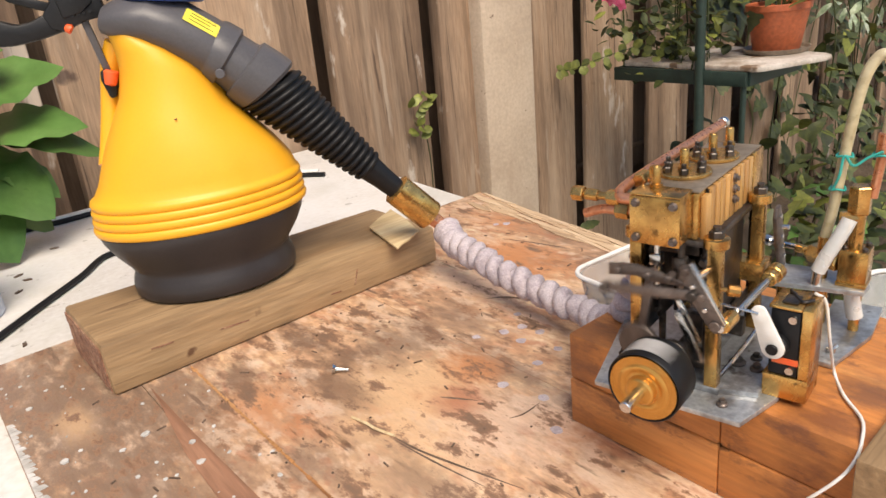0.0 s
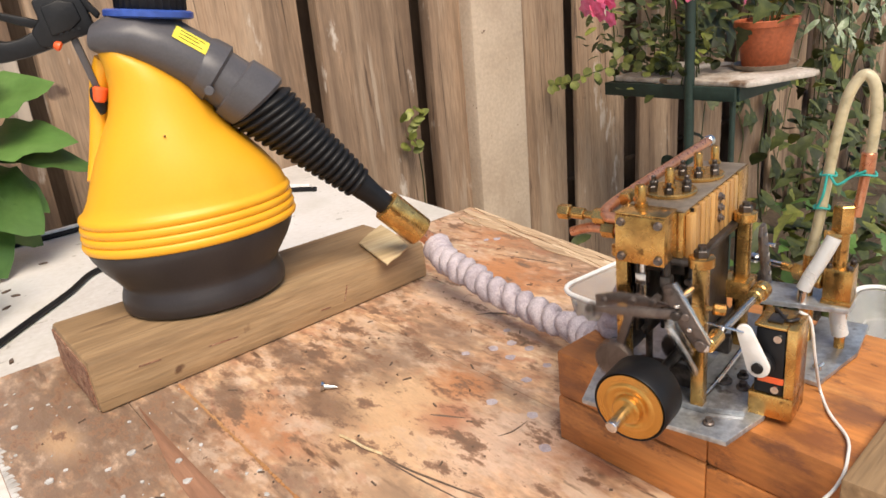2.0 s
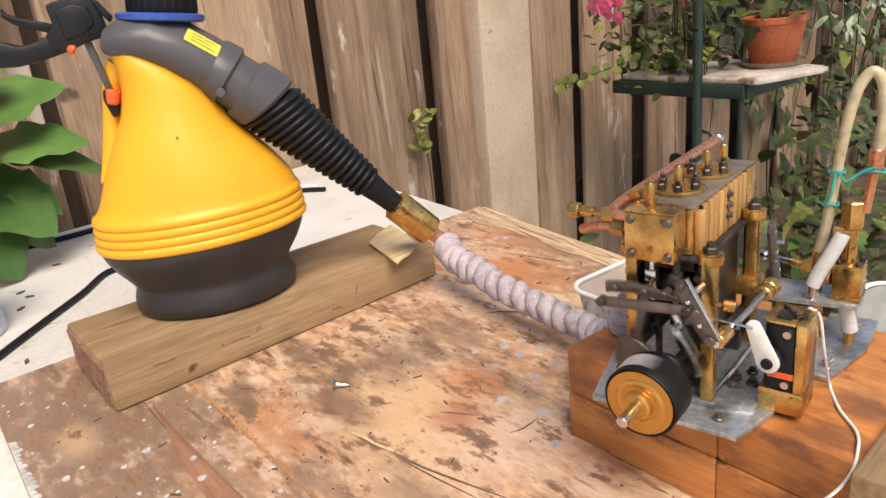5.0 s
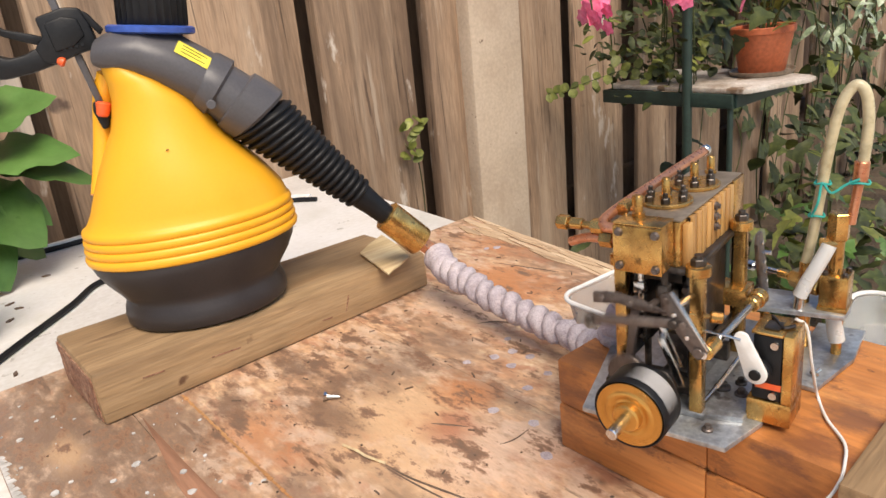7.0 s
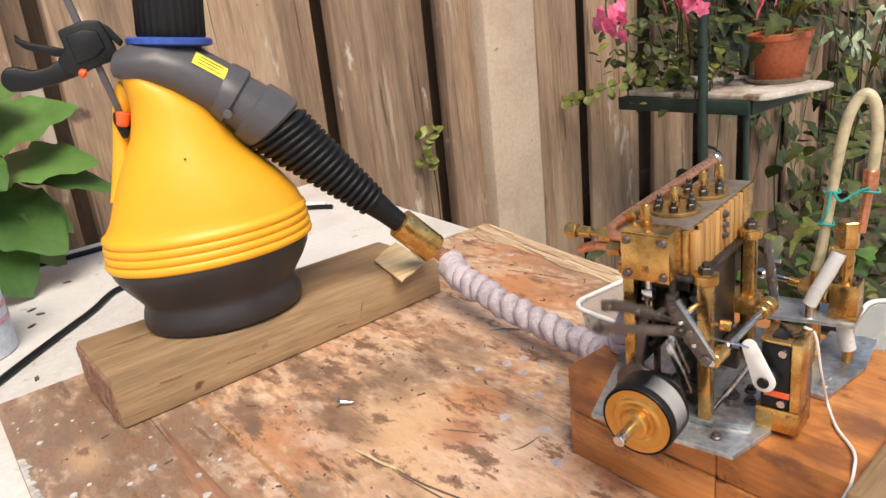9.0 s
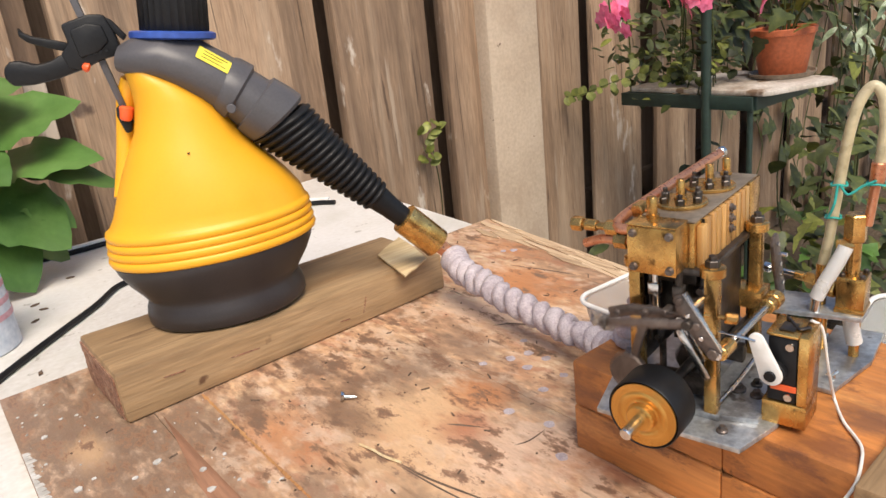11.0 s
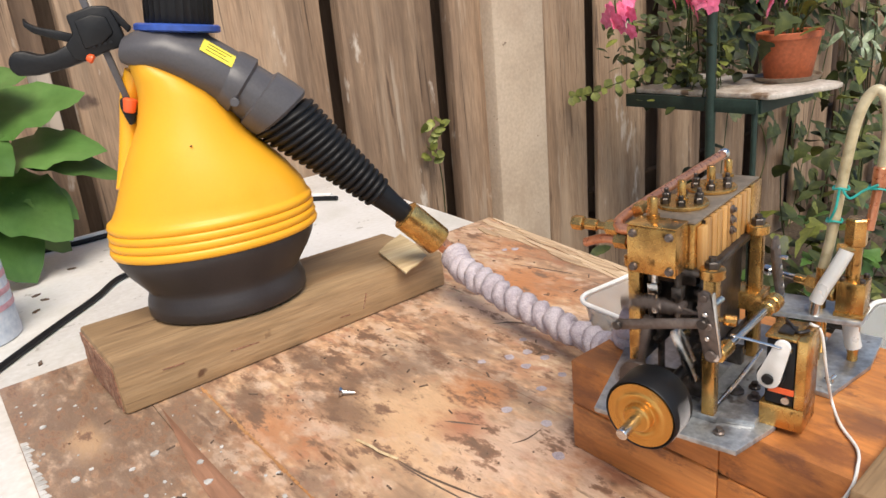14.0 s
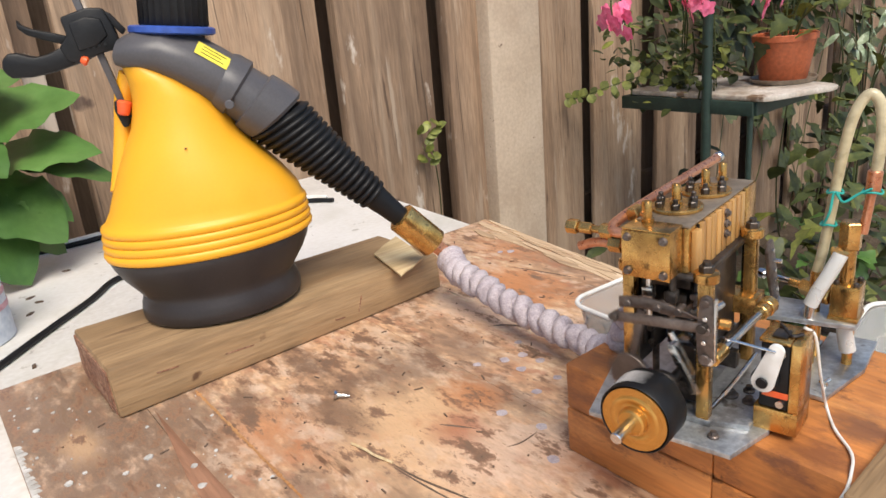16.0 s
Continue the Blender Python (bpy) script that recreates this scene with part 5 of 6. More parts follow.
qp("clear_tube", bm, M_MILK, "short clear plastic tube")
bm = bmesh.new()
rod(bm, (0.094, -0.0322, 0.0301), (0.094, -0.0332, 0.0420), 0.0032, None, 12)
qp("nozzle", bm, M_BRIGHT)
bm = bmesh.new()
rod(bm, (0.104, -0.0430, 0.0430), (0.112, -0.0240, 0.0440), 0.0066, None, 6, 0.0008)
rod(bm, (0.112, -0.0240, 0.0440), (0.114, -0.0150, 0.0445), 0.0030, None, 12)
qp("ram_gland", bm, M_BRASS, "brass ram gland")
bm = bmesh.new()
rod(bm, (0.113, -0.022, 0.0443), (0.117, 0.002, 0.0452), 0.0018, None, 10)
rod(bm, (0.117, 0.002, 0.0452), (0.118, 0.006, 0.0455), 0.0034, None, 10)
qp("ram", bm, M_BRIGHT)
bm = bmesh.new()
tube(bm, smooth_path([(0.106, -0.0325, 0.0560), (0.106, -0.0355, 0.0760), (0.106, -0.0385, 0.1050), (0.107, -0.0420, 0.1380), (0.108, -0.0460, 0.1590), (0.110, -0.0520, 0.1690), (0.111, -0.0575, 0.1640), (0.111, -0.0600, 0.1480), (0.110, -0.0595, 0.1280), (0.109, -0.0585, 0.1150)], 8), 0.0032, 14)
arch = qp("arched_tube", bm, M_HOSE, "yellowed clear tube in a tall arch")
bm = bmesh.new()
rod(bm, (0.109, -0.0587, 0.1180), (0.107, -0.0560, 0.0860), 0.0027, None, 12)
rod(bm, (0.109, -0.0590, 0.1250), (0.109, -0.0585, 0.1110), 0.0042, None, 14, 0.0006)
qp("copper_riser", bm, M_COPPER, "dull copper riser")
bm = bmesh.new()
rod(bm, (0.106, -0.0325, 0.0302), (0.106, -0.0325, 0.0580), 0.0036, None, 12)
qp("tube_nipple", bm, M_BRASS)
bm = bmesh.new()
for c, r in (((0.106, -0.0370, 0.0900), 0.0044), ((0.106, -0.0392, 0.1110), 0.0044), ((0.109, -0.0585, 0.1120), 0.0054)):
    tube(bm, [(c[0] + r * math.cos(i * 0.42), c[1] + r * math.sin(i * 0.42), c[2] + 0.0007 * math.sin(i)) for i in range(16)], 0.0007, 6)
tube(bm, smooth_path([(0.101, -0.0352, 0.0905), (0.100, -0.0385, 0.1000), (0.101, -0.0400, 0.1120), (0.102, -0.0450, 0.1060), (0.104, -0.0520, 0.1110), (0.104, -0.0590, 0.1150)], 6), 0.0008, 6)
qp("tie_wire", bm, M_TEAL, "teal tie wire")
bm = bmesh.new()
tube(bm, smooth_path([(0.108, -0.0500, 0.0264), (0.110, -0.0515, 0.0120), (0.111, -0.0530, 0.0040)], 6), 0.0050, 14)
qp("drain_tube", bm, M_MILK, "clear drain tube")
bm = bmesh.new()
tube(bm, [(0.072, -0.044, 0.0035), (0.075, -0.046, 0.0018), (0.078, -0.048, 0.0035)], 0.0012, 8)
lathe(bm, [(0.0024, 0), (0.0018, 0.0024)], 12, pose(0.075, -0.046, 0.0002))
qp("wing_nut", bm, M_BRIGHT)

# yarn-wrapped steam hose from the adapter to the engine
NECK = pose(0.226, 0.703, 0.052, 0, 0, -17.8) @ NOSE
hose_pts = smooth_path([tuple(NECK @ (HE + d_hose * 0.066)), (0.4425, 0.585, 0.0505), (0.4395, 0.568, 0.0455), (0.4355, 0.532, 0.041), (0.431, 0.493, 0.036), (0.429, 0.4455, 0.033), (0.4245, 0.402, 0.033), (0.4125, 0.358, 0.038), (0.390, 0.322, 0.056), (0.374, 0.300, 0.080), (0.366, 0.283, 0.110), (0.357, 0.268, 0.145), (0.345, 0.262, 0.176)], 9)
bm = bmesh.new()
tube(bm, hose_pts, [0.0098 - 0.0036 * i / len(hose_pts) for i in range(len(hose_pts))], 14)
wrap = thing("steam_hose", "steam hose wrapped in lilac-grey yarn", "hose", pose(0.43, 0.50, 0.04))
inner = part("core_hose", bm, M_WOOL, wrap)
inner.matrix_parent_inverse = wrap.matrix_world.inverted()
inner.matrix_world = Matrix()
turns = 28
L = len(hose_pts) - 1
bm = bmesh.new()
rr = random.Random(8)
coil, thick = [], []
for q in range(turns * 16 + 1):
    f = q / (turns * 16)
    u = min(f * (L - 1) + 0.5, L - 0.001)
    i = int(u)
    p = hose_pts[i].lerp(hose_pts[i + 1], u - i)
    dvec = (hose_pts[i + 1] - hose_pts[i]).normalized()
    side = dvec.cross(Vector((0, 0, 1))).normalized()
    o = dvec.cross(side)
    a = 2 * math.pi * q / 16
    wob = noise.noise(Vector((q * 0.045, 3.1, 0.0)))
    taper = 1.06 - 0.16 * min(1.0, f / 0.6) - 0.25 * max(0.0, f - 0.6) / 0.4
    big = 0.0074 * taper * (1 + 0.30 * wob)
    coil.append(p + (side * math.cos(a) + o * math.sin(a)) * big + dvec * (0.0022 * math.sin(a + wob * 3)))
    thick.append(0.0076 * taper * min(1.0, 0.55 + f * 22) * (1 + 0.34 * noise.noise(Vector((q * 0.085, 9.0, 0.0)))))
tube(bm, coil, thick, 12)
rough_up(bm, 0.0013, 520)
rough_up(bm, 0.0020, 110)
yarn = part("yarn_wrap", bm, M_WOOL, wrap, "loose lilac-grey yarn winding", 70)
yarn.matrix_parent_inverse = wrap.matrix_world.inverted()

# ---- plastic tubs ----


def tub(name, label, m, lx, ly, h, group=""):
    t = thing(name, label, "tub", m, group)
    bm = bmesh.new()

    def rr_ring(ax, ay, z, r):
        pts = []
        for cx, cy, a0 in ((ax - r, ay - r, 0), (-ax + r, ay - r, 90), (-ax + r, -ay + r, 180), (ax - r, -ay + r, 270)):
            pts += [(cx + r * math.cos(radians(a0 + 15 * i)), cy + r * math.sin(radians(a0 + 15 * i)), z) for i in range(7)]
        return pts
    a, b = lx / 2, ly / 2
    ring_loft(bm, [rr_ring(a - 0.012, b - 0.012, 0.0, 0.012), rr_ring(a - 0.010, b - 0.010, 0.002, 0.014), rr_ring(a - 0.002, b - 0.002, h - 0.002, 0.018), rr_ring(a - 0.0035, b - 0.0035, h - 0.002, 0.018), rr_ring(a - 0.0115, b - 0.0115, 0.0035, 0.013)], True)
    part("shell", bm, M_TUB, t)
    bm = bmesh.new()
    ps = [Vector(p) for p in rr_ring(a, b, h, 0.020)]
    tube(bm, ps + [ps[0]], 0.0022, 8)
    part("rim", bm, M_NYLON, t, "rounded white rim")
    return t


tub("plastic_tub", "translucent white plastic tub behind the engine", pose(0.500, 0.352, 0.0, 0, 0, -4), 0.115, 0.130, 0.050)
tub("drip_tray", "translucent white plastic tray under the pump", pose(0.585, 0.135, 0.0, 0, 0, 8), 0.17, 0.19, 0.028)
bm = bmesh.new()
for k in range(70):
    x, y, z = 0.4465 + 0.001 * rr.random(), 0.30 + rr.random() * 0.10, 0.012 + rr.random() * 0.03
    bmesh.ops.create_icosphere(bm, subdivisions=1, radius=0.0008 + 0.0009 * rr.random(), matrix=pose(0.4436 + (0.05 - z) * 0.10, y + 0.002, z))
tagged(part("water_drops", bm, M_BRIGHT), "water drops on the tub wall", "water", "", "stuff")

# ---- plant stand ----
stand = thing("plant_stand", "dark green metal plant stand with a weathered white shelf", "plant stand", pose(1.68, 1.0, -0.75))


def sp(name, bm, mat, label=""):
    bmesh.ops.transform(bm, matrix=Matrix.Translation((-1.68, -1.0, 0.75)), verts=bm.verts)
    return part(name, bm, mat, stand, label)


bm = bmesh.new()
ol = [(1.548, 0.835), (1.560, 0.823), (1.715, 0.762), (1.745, 0.762), (1.765, 0.785), (1.86, 1.10), (1.83, 1.20), (1.58, 1.225), (1.570, 1.215)]
shear_poly(bm, ol, 0.030, 0.042, 0.003)
sp("shelf", bm, M_SHELF, "weathered white shelf board")
for p0, p1 in (((1.552, 0.86), (1.560, 1.235)), ((1.556, 0.86), (1.80, 0.86)), ((1.56, 1.225), (1.84, 1.225)), ((1.80, 0.86), (1.84, 1.225))):
    bm = bmesh.new()
    a, ln = math.degrees(math.atan2(p1[1] - p0[1], p1[0] - p0[0])), math.dist(p0, p1)
    box(bm, 0, -0.006, -0.004, ln, 0.006, 0.0293, 0.002, pose(*p0, 0, 0, 0, a))
    sp("frame_bar", bm, M_GREEN)
for x, y, h in ((1.552, 0.980, 1.1), (1.560, 0.872, 0.0), (1.838, 1.160, 0.0)):
    bm = bmesh.new()
    rod(bm, (x, y, -0.75), (x, y, h if h else 0.004), 0.012 if h else 0.007, None, 14)
    sp("leg", bm, M_GREEN)
pot = thing("flower_pot", "terracotta-coloured plant pot with a saucer on the shelf", "flower pot", pose(1.765, 0.905, 0.0425))
bm = bmesh.new()
lathe(bm, [(0.052, 0.006), (0.054, 0.008), (0.0705, 0.098), (0.0715, 0.100), (0.0750, 0.101), (0.0755, 0.114), (0.073, 0.116), (0.069, 0.114), (0.067, 0.102), (0.02, 0.100)], 40)
part("body", bm, M_POT, pot)
bm = bmesh.new()
lathe(bm, [(0.06, 0.0), (0.072, 0.001), (0.078, 0.012), (0.075, 0.012), (0.070, 0.005), (0.02, 0.005)], 40)
part("saucer", bm, surf("dull_saucer", [(0.16, 0.12, 0.085), (0.24, 0.185, 0.135), (0.30, 0.24, 0.18)], 14.0, 0.4, bump=0.05), pot, "dull brown plant saucer")


def leaf(bm, base, d, up, length, width, bend=0.25, serr=0.0, lobes=0):
    """One leaf blade with a folded midrib."""
    d, up = Vector(d).normalized(), Vector(up)
    s = d.cross(up).normalized()
    nrm = s.cross(d)
    k = 6 if lobes or length < 0.07 else 12
    rows = []
    for i in range(k + 1):
        u = i / k
        w = width * (math.sin(math.pi * min(1, u * 0.94 + 0.06)) ** 0.75) * (1 + (serr * (0.5 if i % 2 else -0.5)))
        if lobes:
            w = width * (1.0, 1.35, 0.75, 1.0, 0.55, 0.35, 0.0)[i]
        c = Vector(base) + d * (length * u) - nrm * (bend * length * u * u)
        wave = 0.10 * w * math.sin(i * 1.9 + base[0] * 40) if length > 0.07 else 0.0
        rows.append([bm.verts.new(c + s * (w * q) + nrm * (0.26 * w * abs(q) - 0.16 * w * q * q + wave * q * q)) for q in (-1.0, -0.5, 0.0, 0.5, 1.0)])
    for a, b in zip(rows, rows[1:]):
        for q in range(4):
            bm.faces.new((a[q], b[q], b[q + 1], a[q + 1]))


def plant(name, label, m, mats_leaves, stems, stem_r=0.003, category="plant"):
    """A plant of stems (lists of points) and leaves (material, list of leaf arguments)."""
    t = thing(name, label, category, m)
    inv = m.inverted()
    for st in stems:
        bm = bmesh.new()
        tube(bm, smooth_path(st, 5), stem_r, 6)
        bmesh.ops.transform(bm, matrix=inv, verts=bm.verts)
        part("stem", bm, M_IVY, t)
    for nm, mat, args in mats_leaves:
        for a in args:
            bm = bmesh.new()
            leaf(bm, *a)
            bmesh.ops.transform(bm, matrix=inv, verts=bm.verts)
            part(nm, bm, mat, t, "", 60)
    return t


rl = random.Random(21)
# broad-leaved plant behind the table
lv = []
for bx, by, bz, tx, ty, tz, ln, wd in ((0.10, 1.26, 0.16, 0.75, -0.55, 0.35, 0.15, 0.045), (0.08, 1.26, 0.20, 0.8, -0.3, 0.6, 0.16, 0.05), (0.06, 1.25, 0.14, 0.6, -0.6, -0.25, 0.15, 0.055), (0.12, 1.24, 0.16, 0.95, -0.55, 0.04, 0.15, 0.024), (0.03, 1.24, 0.12, 0.5, -0.7, -0.5, 0.15, 0.055), (0.05, 1.27, 0.24, 0.5, -0.4, 0.5, 0.13, 0.045), (0.02, 1.25, 0.20, 0.5, -0.8, 0.1, 0.14, 0.05), (0.07, 1.28, 0.10, 0.8, -0.3, -0.4, 0.13, 0.045), (-0.03, 1.25, 0.16, 0.2, -0.9, 0.2, 0.15, 0.055), (0.11, 1.25, 0.13, 0.8, -0.6, -0.35, 0.10, 0.028)):
    lv.append(((bx, by, bz), (tx, ty, tz), (0.1, -0.5, 1.0), ln, wd * 1.3, 0.42, 0.0))
plant("hydrangea", "broad-leaved bright green plant beside the fence", pose(0.03, 1.38, -0.75), [("leaf", M_LEAF, lv)], [[(0.03, 1.41, -0.75), (0.02, 1.40, -0.3), (0.02, 1.40, 0.0), (0.05, 1.27, 0.2)], [(0.03, 1.41, -0.75), (0.05, 1.41, -0.2), (0.07, 1.41, 0.0), (0.10, 1.26, 0.14)], [(0.03, 1.41, -0.75), (-0.02, 1.41, -0.2), (-0.03, 1.41, 0.0), (-0.03, 1.26, 0.15)]], 0.005)
# ivy climbing the fence and round the stand
ivl = []
stems = []
for s0 in range(9):
    x = 2.28 + 0.22 * s0 + rl.uniform(-0.1, 0.1)
    pts = [(x, 1.395, -0.75)]
    for k in range(7):
        x += rl.uniform(-0.08, 0.10)
        pts.append((x, 1.395 + rl.uniform(-0.02, 0.01), -0.75 + (k + 1) * 0.2))
    stems.append(pts)
    for q in smooth_path(pts, 4):
        for _ in range((1 if rl.random() < 0.3 else 0) if s0 < 4 else 2):
            ivl.append((q + Vector((rl.uniform(-0.07, 0.07), rl.uniform(-0.05, 0.0), rl.uniform(-0.05, 0.05))), (rl.uniform(-0.8, 0.8), -0.5, rl.uniform(-1, 0.4)), (0.0, -0.8, 0.6), rl.uniform(0.04, 0.085), rl.uniform(0.018, 0.034), 0.2, 0, 1))
for k, (x, z) in enumerate(((2.529, -0.213), (2.615, -0.306), (2.753, -0.247), (2.823, -0.349), (2.742, -0.431), (2.744, -0.673), (3.007, -0.70), (2.843, -0.566), (3.148, -0.36), (2.907, -0.62))):
    for da in (-0.9, 0.0, 0.9):
        ivl.insert(0, ((x, 1.385, z + 0.03), (da, -0.25, -0.9 + 0.5 * abs(da)), (0.0, -0.9, 0.4), 0.075 - 0.012 * abs(da), 0.026, 0.2, 0, 1))
plant("ivy", "dark green ivy climbing the fence", pose(2.4, 1.40, -0.75), [("leaf", M_IVY, ivl[:290])], stems, 0.002)
# geranium in the pot and trailing growth on the stand
gl = []
gst = []
for k in range(9):
    a = rl.uniform(0, 6.28)
    e = Vector((1.765 + 0.10 * math.cos(a), 0.905 + 0.10 * math.sin(a), 0.16 + rl.uniform(0.06, 0.22)))
    gst.append([(1.765 + 0.02 * math.cos(a), 0.905 + 0.02 * math.sin(a), 0.135), ((1.765 + e.x) / 2, (0.905 + e.y) / 2, 0.135 + (e.z - 0.135) * 0.6), tuple(e)])
    for _ in range(6):
        gl.append((e + Vector((rl.uniform(-0.06, 0.06), rl.uniform(-0.06, 0.06), rl.uniform(-0.08, 0.05))), (rl.uniform(-1, 1), rl.uniform(-1, 1), rl.uniform(-0.2, 0.8)), (0, 0, 1), rl.uniform(0.03, 0.06), rl.uniform(0.010, 0.020), 0.3))
plant("geranium", "green geranium growing in the pot", pose(1.765, 0.905, 0.15), [("leaf", M_VINE, gl)], gst, 0.0025)
tv, tst = [], []
for k in range(36):
    c = Vector((1.63 + rl.uniform(-0.09, 0.12), 1.03 + rl.uniform(-0.05, 0.22), 0.03))
    top = c + Vector((rl.uniform(-0.06, 0.06), rl.uniform(-0.05, 0.05), rl.uniform(0.08, 0.40)))
    if k < 9:
        tst.append([tuple(c), tuple((c + top) / 2 + Vector((0.02, 0, 0))), tuple(top)])
    for _ in range(10):
        q = c.lerp(top, rl.random())
        tv.append((q + Vector((rl.uniform(-0.06, 0.06), rl.uniform(-0.06, 0.06), rl.uniform(-0.03, 0.03))), (rl.uniform(-1, 0.6), rl.uniform(-1, 0.6), rl.uniform(-0.7, 0.6)), (0, -0.3, 1), rl.uniform(0.018, 0.038), rl.uniform(0.007, 0.014), 0.25))
for fx, fy, fz in ((1.385, 1.095, 0.256), (1.34, 1.085, 0.236), (1.432, 0.955, 0.262), (1.455, 0.965, 0.270), (1.5626, 0.8522, 0.246)):
    tst.append([(1.60, 1.08, 0.045), (1.57, 1.05, 0.24), ((fx + 1.55) / 2, (fy + 1.03) / 2, 0.36), (fx + 0.006, fy, fz + 0.06), (fx, fy, fz)])
plant("shrub", "leafy dark shrub on the plant stand", pose(1.60, 1.08, 0.03), [("leaf", M_IVY, [v for k, v in enumerate(tv) if k % 4]), ("leaf", M_VINE, tv[::4])], tst, 0.002)
vv = []
vpts = [(1.62, 1.10, 0.05), (1.57, 1.14, 0.085), (1.52, 1.19, 0.075), (1.49, 1.25, 0.055), (1.50, 1.33, 0.03), (1.52, 1.40, 0.02)]
for i, q in enumerate(smooth_path(vpts, 2)):
    for sgn in (-1, 1):
        vv.append((q, (0.5 * sgn + rl.uniform(-0.4, 0.4), -0.4, 0.7 * sgn + rl.uniform(-0.4, 0.4)), (-0.5, -0.8, 0.2), rl.uniform(0.018, 0.030), rl.uniform(0.009, 0.014), 0.1))
plant("trailing_vine", "yellow-green trailing vine at the shelf", pose(1.62, 1.10, 0.03), [("leaf", M_VINE, vv)], [vpts], 0.0012)
# a bright rambler at the far side of the stand
bl = []
bl2 = []
for k in range(240):
    c = Vector((2.05 + rl.gauss(0, 0.22), 0.90 + rl.gauss(0, 0.12), -0.10 + rl.gauss(0, 0.20)))
    if c.y > 0.49 * c.x and c.z < 0.08:
        c += Vector((0.35, -0.05, 0.40))
    bl.append((c, (rl.uniform(-1, 1), rl.uniform(-1, 0.5), rl.uniform(-0.8, 0.6)), (0, -0.4, 1), rl.uniform(0.04, 0.08), rl.uniform(0.012, 0.022), 0.3, 0, 1 if k % 3 else 0))
    c = Vector((1.95 + rl.gauss(0, 0.24), 0.78 + rl.gauss(0, 0.15), -0.52 + rl.gauss(0, 0.13)))
    bl2.append((c, (rl.uniform(-1, 1), rl.uniform(-1, 0.5), rl.uniform(-0.5, 0.8)), (0, -0.4, 1), rl.uniform(0.04, 0.09), rl.uniform(0.012, 0.026), 0.3, 0, k % 2))
plant("low_shrub", "low green shrub on the soil beside the stand", pose(1.95, 0.78, -0.75), [("leaf", M_IVY, bl2[::2]), ("leaf", M_LEAF, bl2[1::6]), ("leaf", M_IVY, bl2[3::6]), ("leaf", M_VINE, bl2[5::6])], [[(1.95, 0.78, -0.75), (1.9, 0.78, -0.6), (1.8, 0.75, -0.45)], [(1.95, 0.78, -0.75), (2.02, 0.78, -0.6), (2.15, 0.75, -0.42)], [(1.95, 0.78, -0.75), (1.95, 0.80, -0.6), (1.97, 0.85, -0.4)]], 0.0022)
plant("bush", "dense green garden bush behind the stand", pose(2.05, 0.95, -0.75), [("leaf", M_IVY, [v for k, v in enumerate(bl[:150]) if k % 4]), ("leaf", M_VINE, bl[:150:4])], [[(2.05, 0.95, -0.75), (2.03, 0.93, -0.4), (2.08, 0.9, 0.0), (2.02, 0.92, 0.25)], [(2.05, 0.95, -0.75), (2.15, 0.9, -0.3), (2.2, 0.85, 0.1)], [(2.05, 0.95, -0.75), (1.95, 1.0, -0.35), (1.9, 0.95, 0.05)]], 0.0022)

# glossy rambler leaves, with their highlights put into the pale leaf colour
M_LEAF_LIT = surf("lit_toned_leaf", [(0.16, 0.22, 0.11), (0.30, 0.36, 0.22), (0.50, 0.54, 0.42)], 25.0, 0.25, bump=0.08, rnd=0.3)
pl, pst = [], []
for k in range(9):
    c = Vector((2.27 + rl.uniform(-0.13, 0.14), 0.90 + rl.uniform(-0.05, 0.05), 0.12 + rl.uniform(-0.10, 0.12)))
    pst.append([(2.40, 0.98, -0.75), (2.40, 0.97, -0.2), (c.x + 0.06, c.y + 0.03, c.z + 0.05), tuple(c)])
    for _ in range(6):
        pl.append((c + Vector((rl.gauss(0, 0.03), rl.gauss(0, 0.03), rl.gauss(0, 0.03))), (rl.uniform(-1, 1), rl.uniform(-0.8, 0.3), rl.uniform(-1.0, 0.2)), (0, -0.5, 1), rl.uniform(0.035, 0.07), rl.uniform(0.008, 0.013), 0.3))
plant("rambler", "glossy rambler beside the stand, leaf highlights put into the pale colour", pose(2.40, 0.98, -0.75), [("leaf", M_LEAF_LIT, pl)], pst, 0.0018)
# dark creeper hanging over the upper fence behind the pot
cr, cst = [], []
for k in range(11):
    x = 1.98 + 0.13 * k + rl.uniform(-0.05, 0.05)
    pts = [(x, 1.385, 1.0), (x + rl.uniform(-0.05, 0.05), 1.37, 0.7), (x + rl.uniform(-0.08, 0.08), 1.36, 0.42), (x + rl.uniform(-0.08, 0.08), 1.385, 0.16 + rl.uniform(-0.1, 0.12))]
    cst.append(pts)
    for q in smooth_path(pts, 6):
        if q.z < 0.62:
            for _ in range(3):
                cr.append((q + Vector((rl.uniform(-0.08, 0.08), rl.uniform(-0.09, 0.0), rl.uniform(-0.04, 0.04))), (rl.uniform(-0.7, 0.7), -0.5, rl.uniform(-1, 0.2)), (0.0, -0.8, 0.6), rl.uniform(0.05, 0.10), rl.uniform(0.018, 0.034), 0.25, 0, k % 2))
plant("creeper", "dark green creeper hanging over the fence top", pose(2.6, 1.40, 1.0), [("leaf", M_IVY, cr[:290])], cst, 0.002)


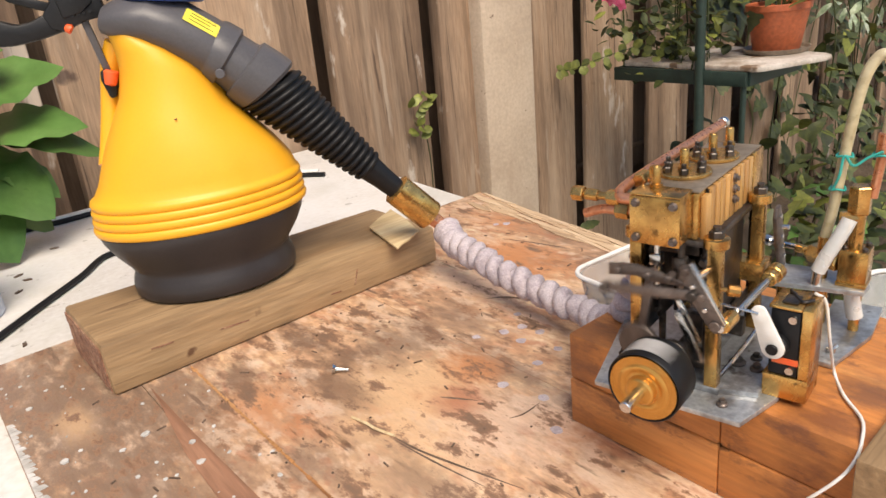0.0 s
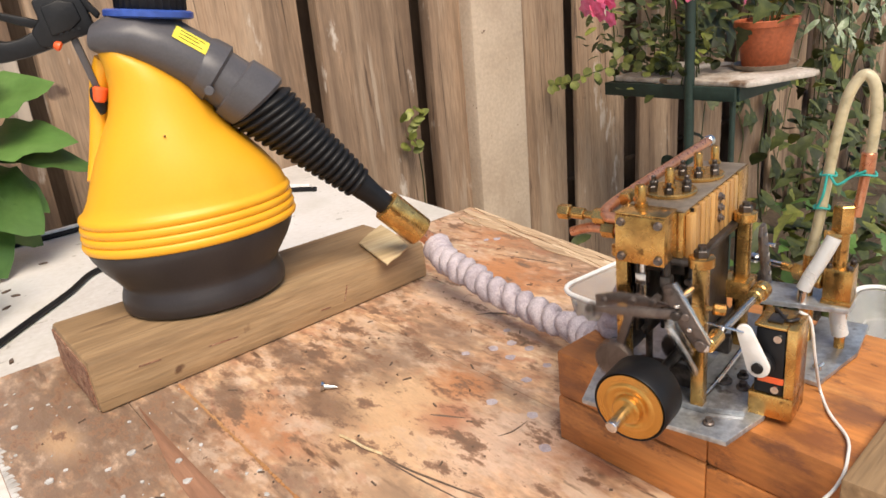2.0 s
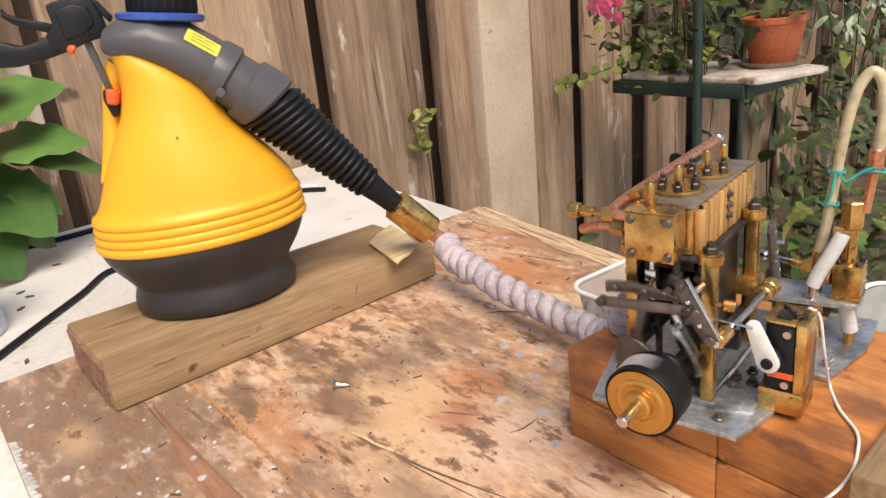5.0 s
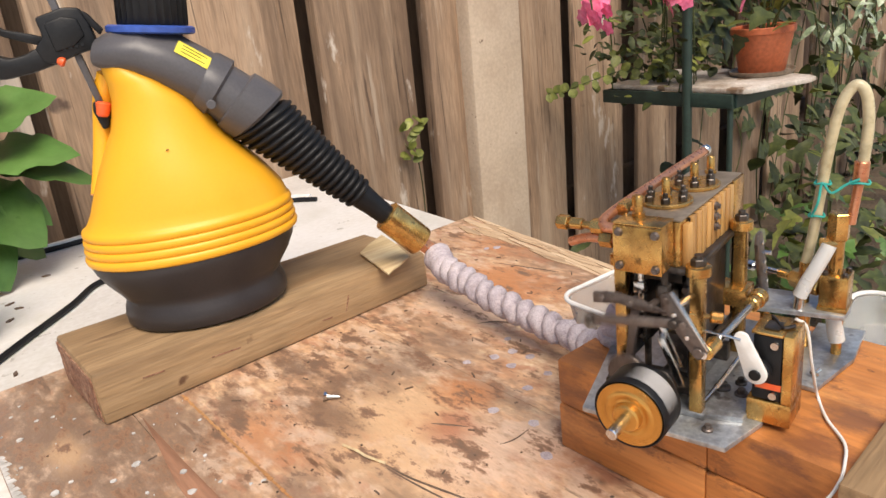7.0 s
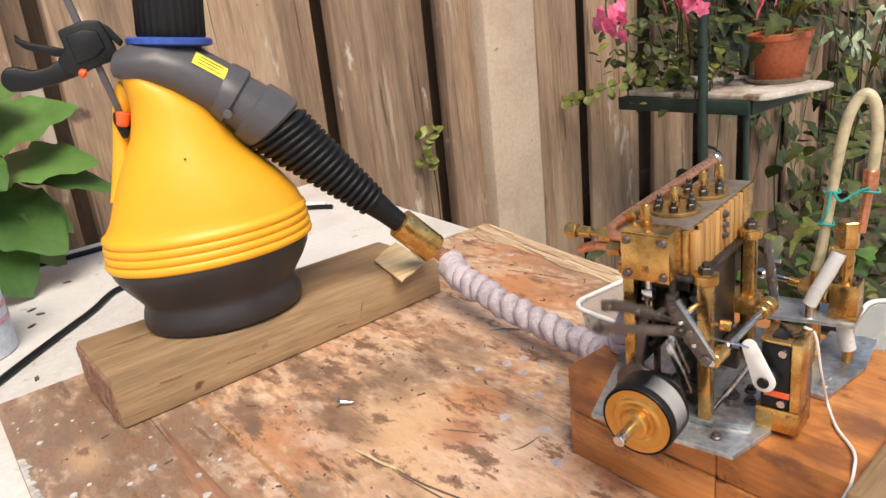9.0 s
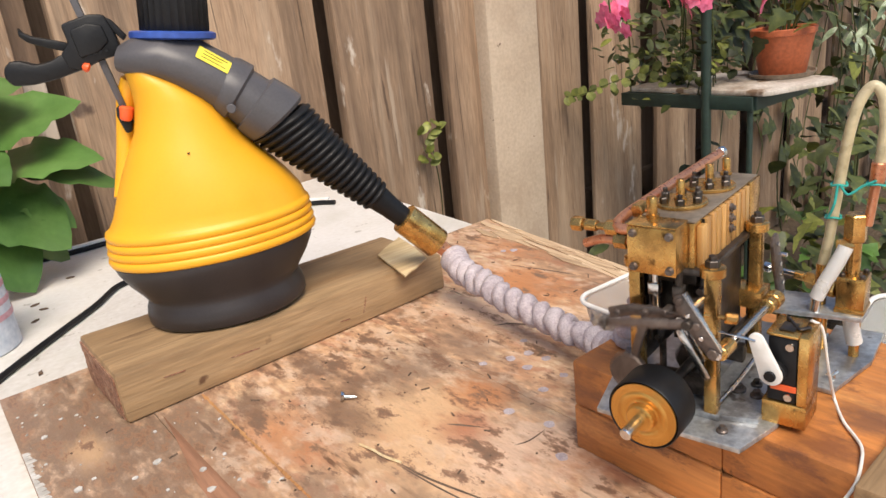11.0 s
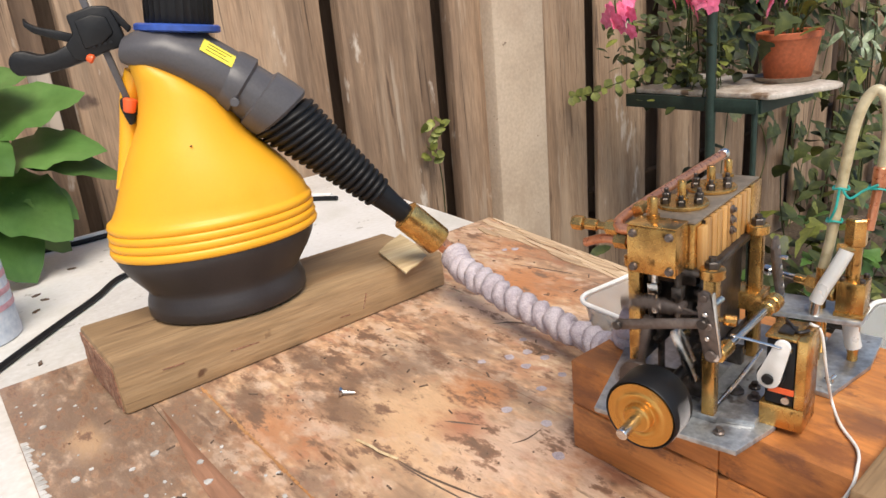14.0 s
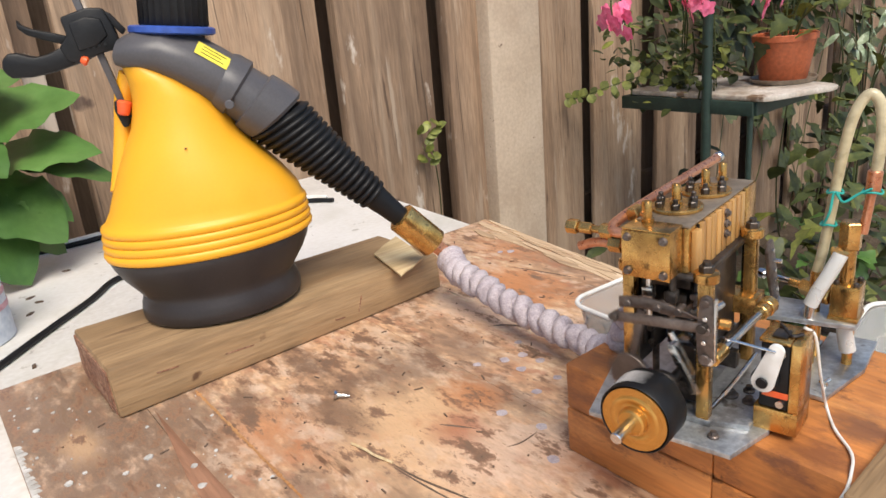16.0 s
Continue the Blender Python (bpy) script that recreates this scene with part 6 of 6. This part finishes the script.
def blossom(m):
    t = thing("geranium_blossom", "cluster of pink geranium petals above the stand", "flower", m, "geranium blossoms")
    rp = random.Random(5)
    bm = bmesh.new()
    tube(bm, [(0, 0, 0.0), (0.003, 0, 0.03), (0.006, 0.0, 0.06)], 0.002, 6)
    part("stalk", bm, M_VINE, t)
    for k in range(7):
        bm = bmesh.new()
        c = Vector((rp.gauss(0, 0.018), rp.gauss(0, 0.018), rp.gauss(0, 0.012)))
        for i in range(5):
            a = 1.257 * i
            leaf(bm, c, (math.cos(a), -0.3 + 0.3 * math.sin(a), math.sin(a)), (0, -1, 0.2), 0.020, 0.0085, 0.2)
        part("floret", bm, M_PETAL, t)
    return t


f0 = blossom(pose(1.385, 1.095, 0.256))
for fx, fy, fz, fr in ((1.34, 1.085, 0.236, 80), (1.432, 0.955, 0.262, 40), (1.455, 0.965, 0.270, 140), (1.5626, 0.8522, 0.246, 200)):
    copy_thing(f0, pose(fx, fy, fz, 0, 0, fr))
wl = []
for q in ((1.02, 1.405, -0.02), (1.03, 1.405, -0.05), (1.01, 1.40, 0.01), (1.04, 1.40, 0.03)):
    for _ in range(4):
        wl.append((Vector(q) + Vector((rl.uniform(-0.02, 0.02), 0, rl.uniform(-0.02, 0.02))), (rl.uniform(-1, 1), -0.4, rl.uniform(-0.5, 0.8)), (0, -0.7, 0.7), 0.03, 0.011, 0.2))
plant("weed", "small weed growing from a gap in the fence", pose(1.055, 1.43, -0.1), [("leaf", M_VINE, wl)], [[(1.055, 1.45, -0.35), (1.045, 1.41, -0.15), (1.03, 1.405, 0.02)]], 0.0015)


# ---- what moves ----
def spin_table():
    """Angle of the flywheel, in degrees, for each thirtieth of a second."""
    marks = [(0.0, 85), (0.5, 112), (1.0, 300), (1.5, 92), (2.0, 330), (2.5, 168), (3.0, 150), (3.5, 280), (4.0, 15), (4.5, 200), (5.0, 60), (5.5, 250), (6.0, 100), (6.5, 45), (7.0, 125), (7.5, 300), (8.0, 240), (8.5, 330), (9.0, 142), (9.5, 20), (10.0, 250), (10.5, 120), (11.0, 300)]
    ang = [float(marks[0][1])]
    for (t0, a0), (t1, a1) in zip(marks, marks[1:]):
        n = 15
        total = (a1 - a0) % 360
        while total < 970:
            total += 360
        base = ang[-1]
        ang += [base + total * (k + 1) / n for k in range(n)]
    end = ang[-1]
    stop = end + (130 - end) % 360 + 360
    n = 12
    ang += [end + (stop - end) * (1 - (1 - (k + 1) / n) ** 1.5) for k in range(n)]
    while len(ang) < 409:
        ang.append(stop)
    marks = [(13.6, 130), (14.0, 200), (14.5, 72), (15.0, 300), (15.5, 330), (16.0, 58)]
    for i, ((t0, a0), (t1, a1)) in enumerate(zip(marks, marks[1:])):
        n = round((t1 - t0) * 30)
        total = (a0 - a1) % 360
        while total < (300 if i == 0 else 970):
            total += 360
        base = ang[-1]
        ang += [base - total * ((k + 1) / n) ** (1.6 if i == 0 else 1) for k in range(n)]
    return ang[:481]


def state(t, keys):
    for (t0, v0), (t1, v1) in zip(keys, keys[1:]):
        if t <= t1:
            u = (t - t0) / (t1 - t0)
            return v0 + (v1 - v0) * u * u * (3 - 2 * u)
    return keys[-1][1]


def motions():
    ang = spin_table()
    ts = [k / 30 for k in range(481)]
    horn_keys = [(0, 22), (11.1, 22), (11.35, 0), (13.6, -2), (13.9, -17), (16, -17)]
    link_keys = [(0, 33), (11.1, 33), (11.35, 16), (13.6, 16), (13.9, 4), (16, 4)]
    walk(wheel, [(t, pose(0, AX[1], AX[2], a)) for t, a in zip(ts, ang)])
    walk(crank, [(t, pose(0, AX[1], AX[2], a)) for t, a in zip(ts, ang)])
    for ob, ph, y0 in ((strap, 40, 0.034), (strap2, 200, 0.0215)):
        rows = []
        for t, a in zip(ts, ang):
            q = radians(a + ph)
            rows.append((t, pose(0, y0 + 0.001 * math.cos(q), 0.0665 + 0.004 * math.sin(q), (12 if ob is strap else -27) + 5 * math.cos(q))))
        walk(ob, rows)
    for (x0, ob), ph in zip(heads, (0, 60, 180)):
        walk(ob, [(t, pose(0, AX[1], 0.066 + 0.007 * math.sin(radians(a + ph)))) for t, a in zip(ts, ang)])
    for (x0, ob), ph in zip(rods, (0, 180)):
        walk(ob, [(t, pose(0, AX[1], 0.066 + 0.007 * math.sin(radians(a + ph)), 9 * math.cos(radians(a + ph)))) for t, a in zip(ts, ang)])
    lrows, brows, b2 = [], [], []
    for t, a in zip(ts, ang):
        q = radians(a - 130)
        tilt = state(t, link_keys) + 4 * math.sin(q)
        lrows.append((t, pose(-0.0205, -0.0080, 0.0545, -tilt)))
        up = 0.022
        y = -0.0080 + up * math.sin(radians(tilt))
        z = 0.0525 + up * math.cos(radians(tilt))
        brows.append((t, pose(-0.0232, y + 0.001, z - 0.001, -9.5 - 5 * math.sin(q))))
        b2.append((t, pose(-0.0135, y + 0.004, z + 0.001, -6 + 6 * math.sin(q + 2))))
    walk(link, lrows)
    walk(bar, brows)
    walk(bar2, b2)
    hrows, prows = [], []
    for t in [0, 11.1, 11.2, 11.35, 11.5, 13.6, 13.75, 13.9, 16.0]:
        h = state(t, horn_keys)
        hrows.append((t, pose(-0.0054, 0.0068, 0.034, -h)))
        prows.append((t, pose(0.0035, -0.0302 + 0.0215 * math.sin(radians(h)), 0.034 + 0.0215 * math.cos(radians(h)), 0)))
    walk(horn, hrows)
    walk(pushrod, prows)


motions()
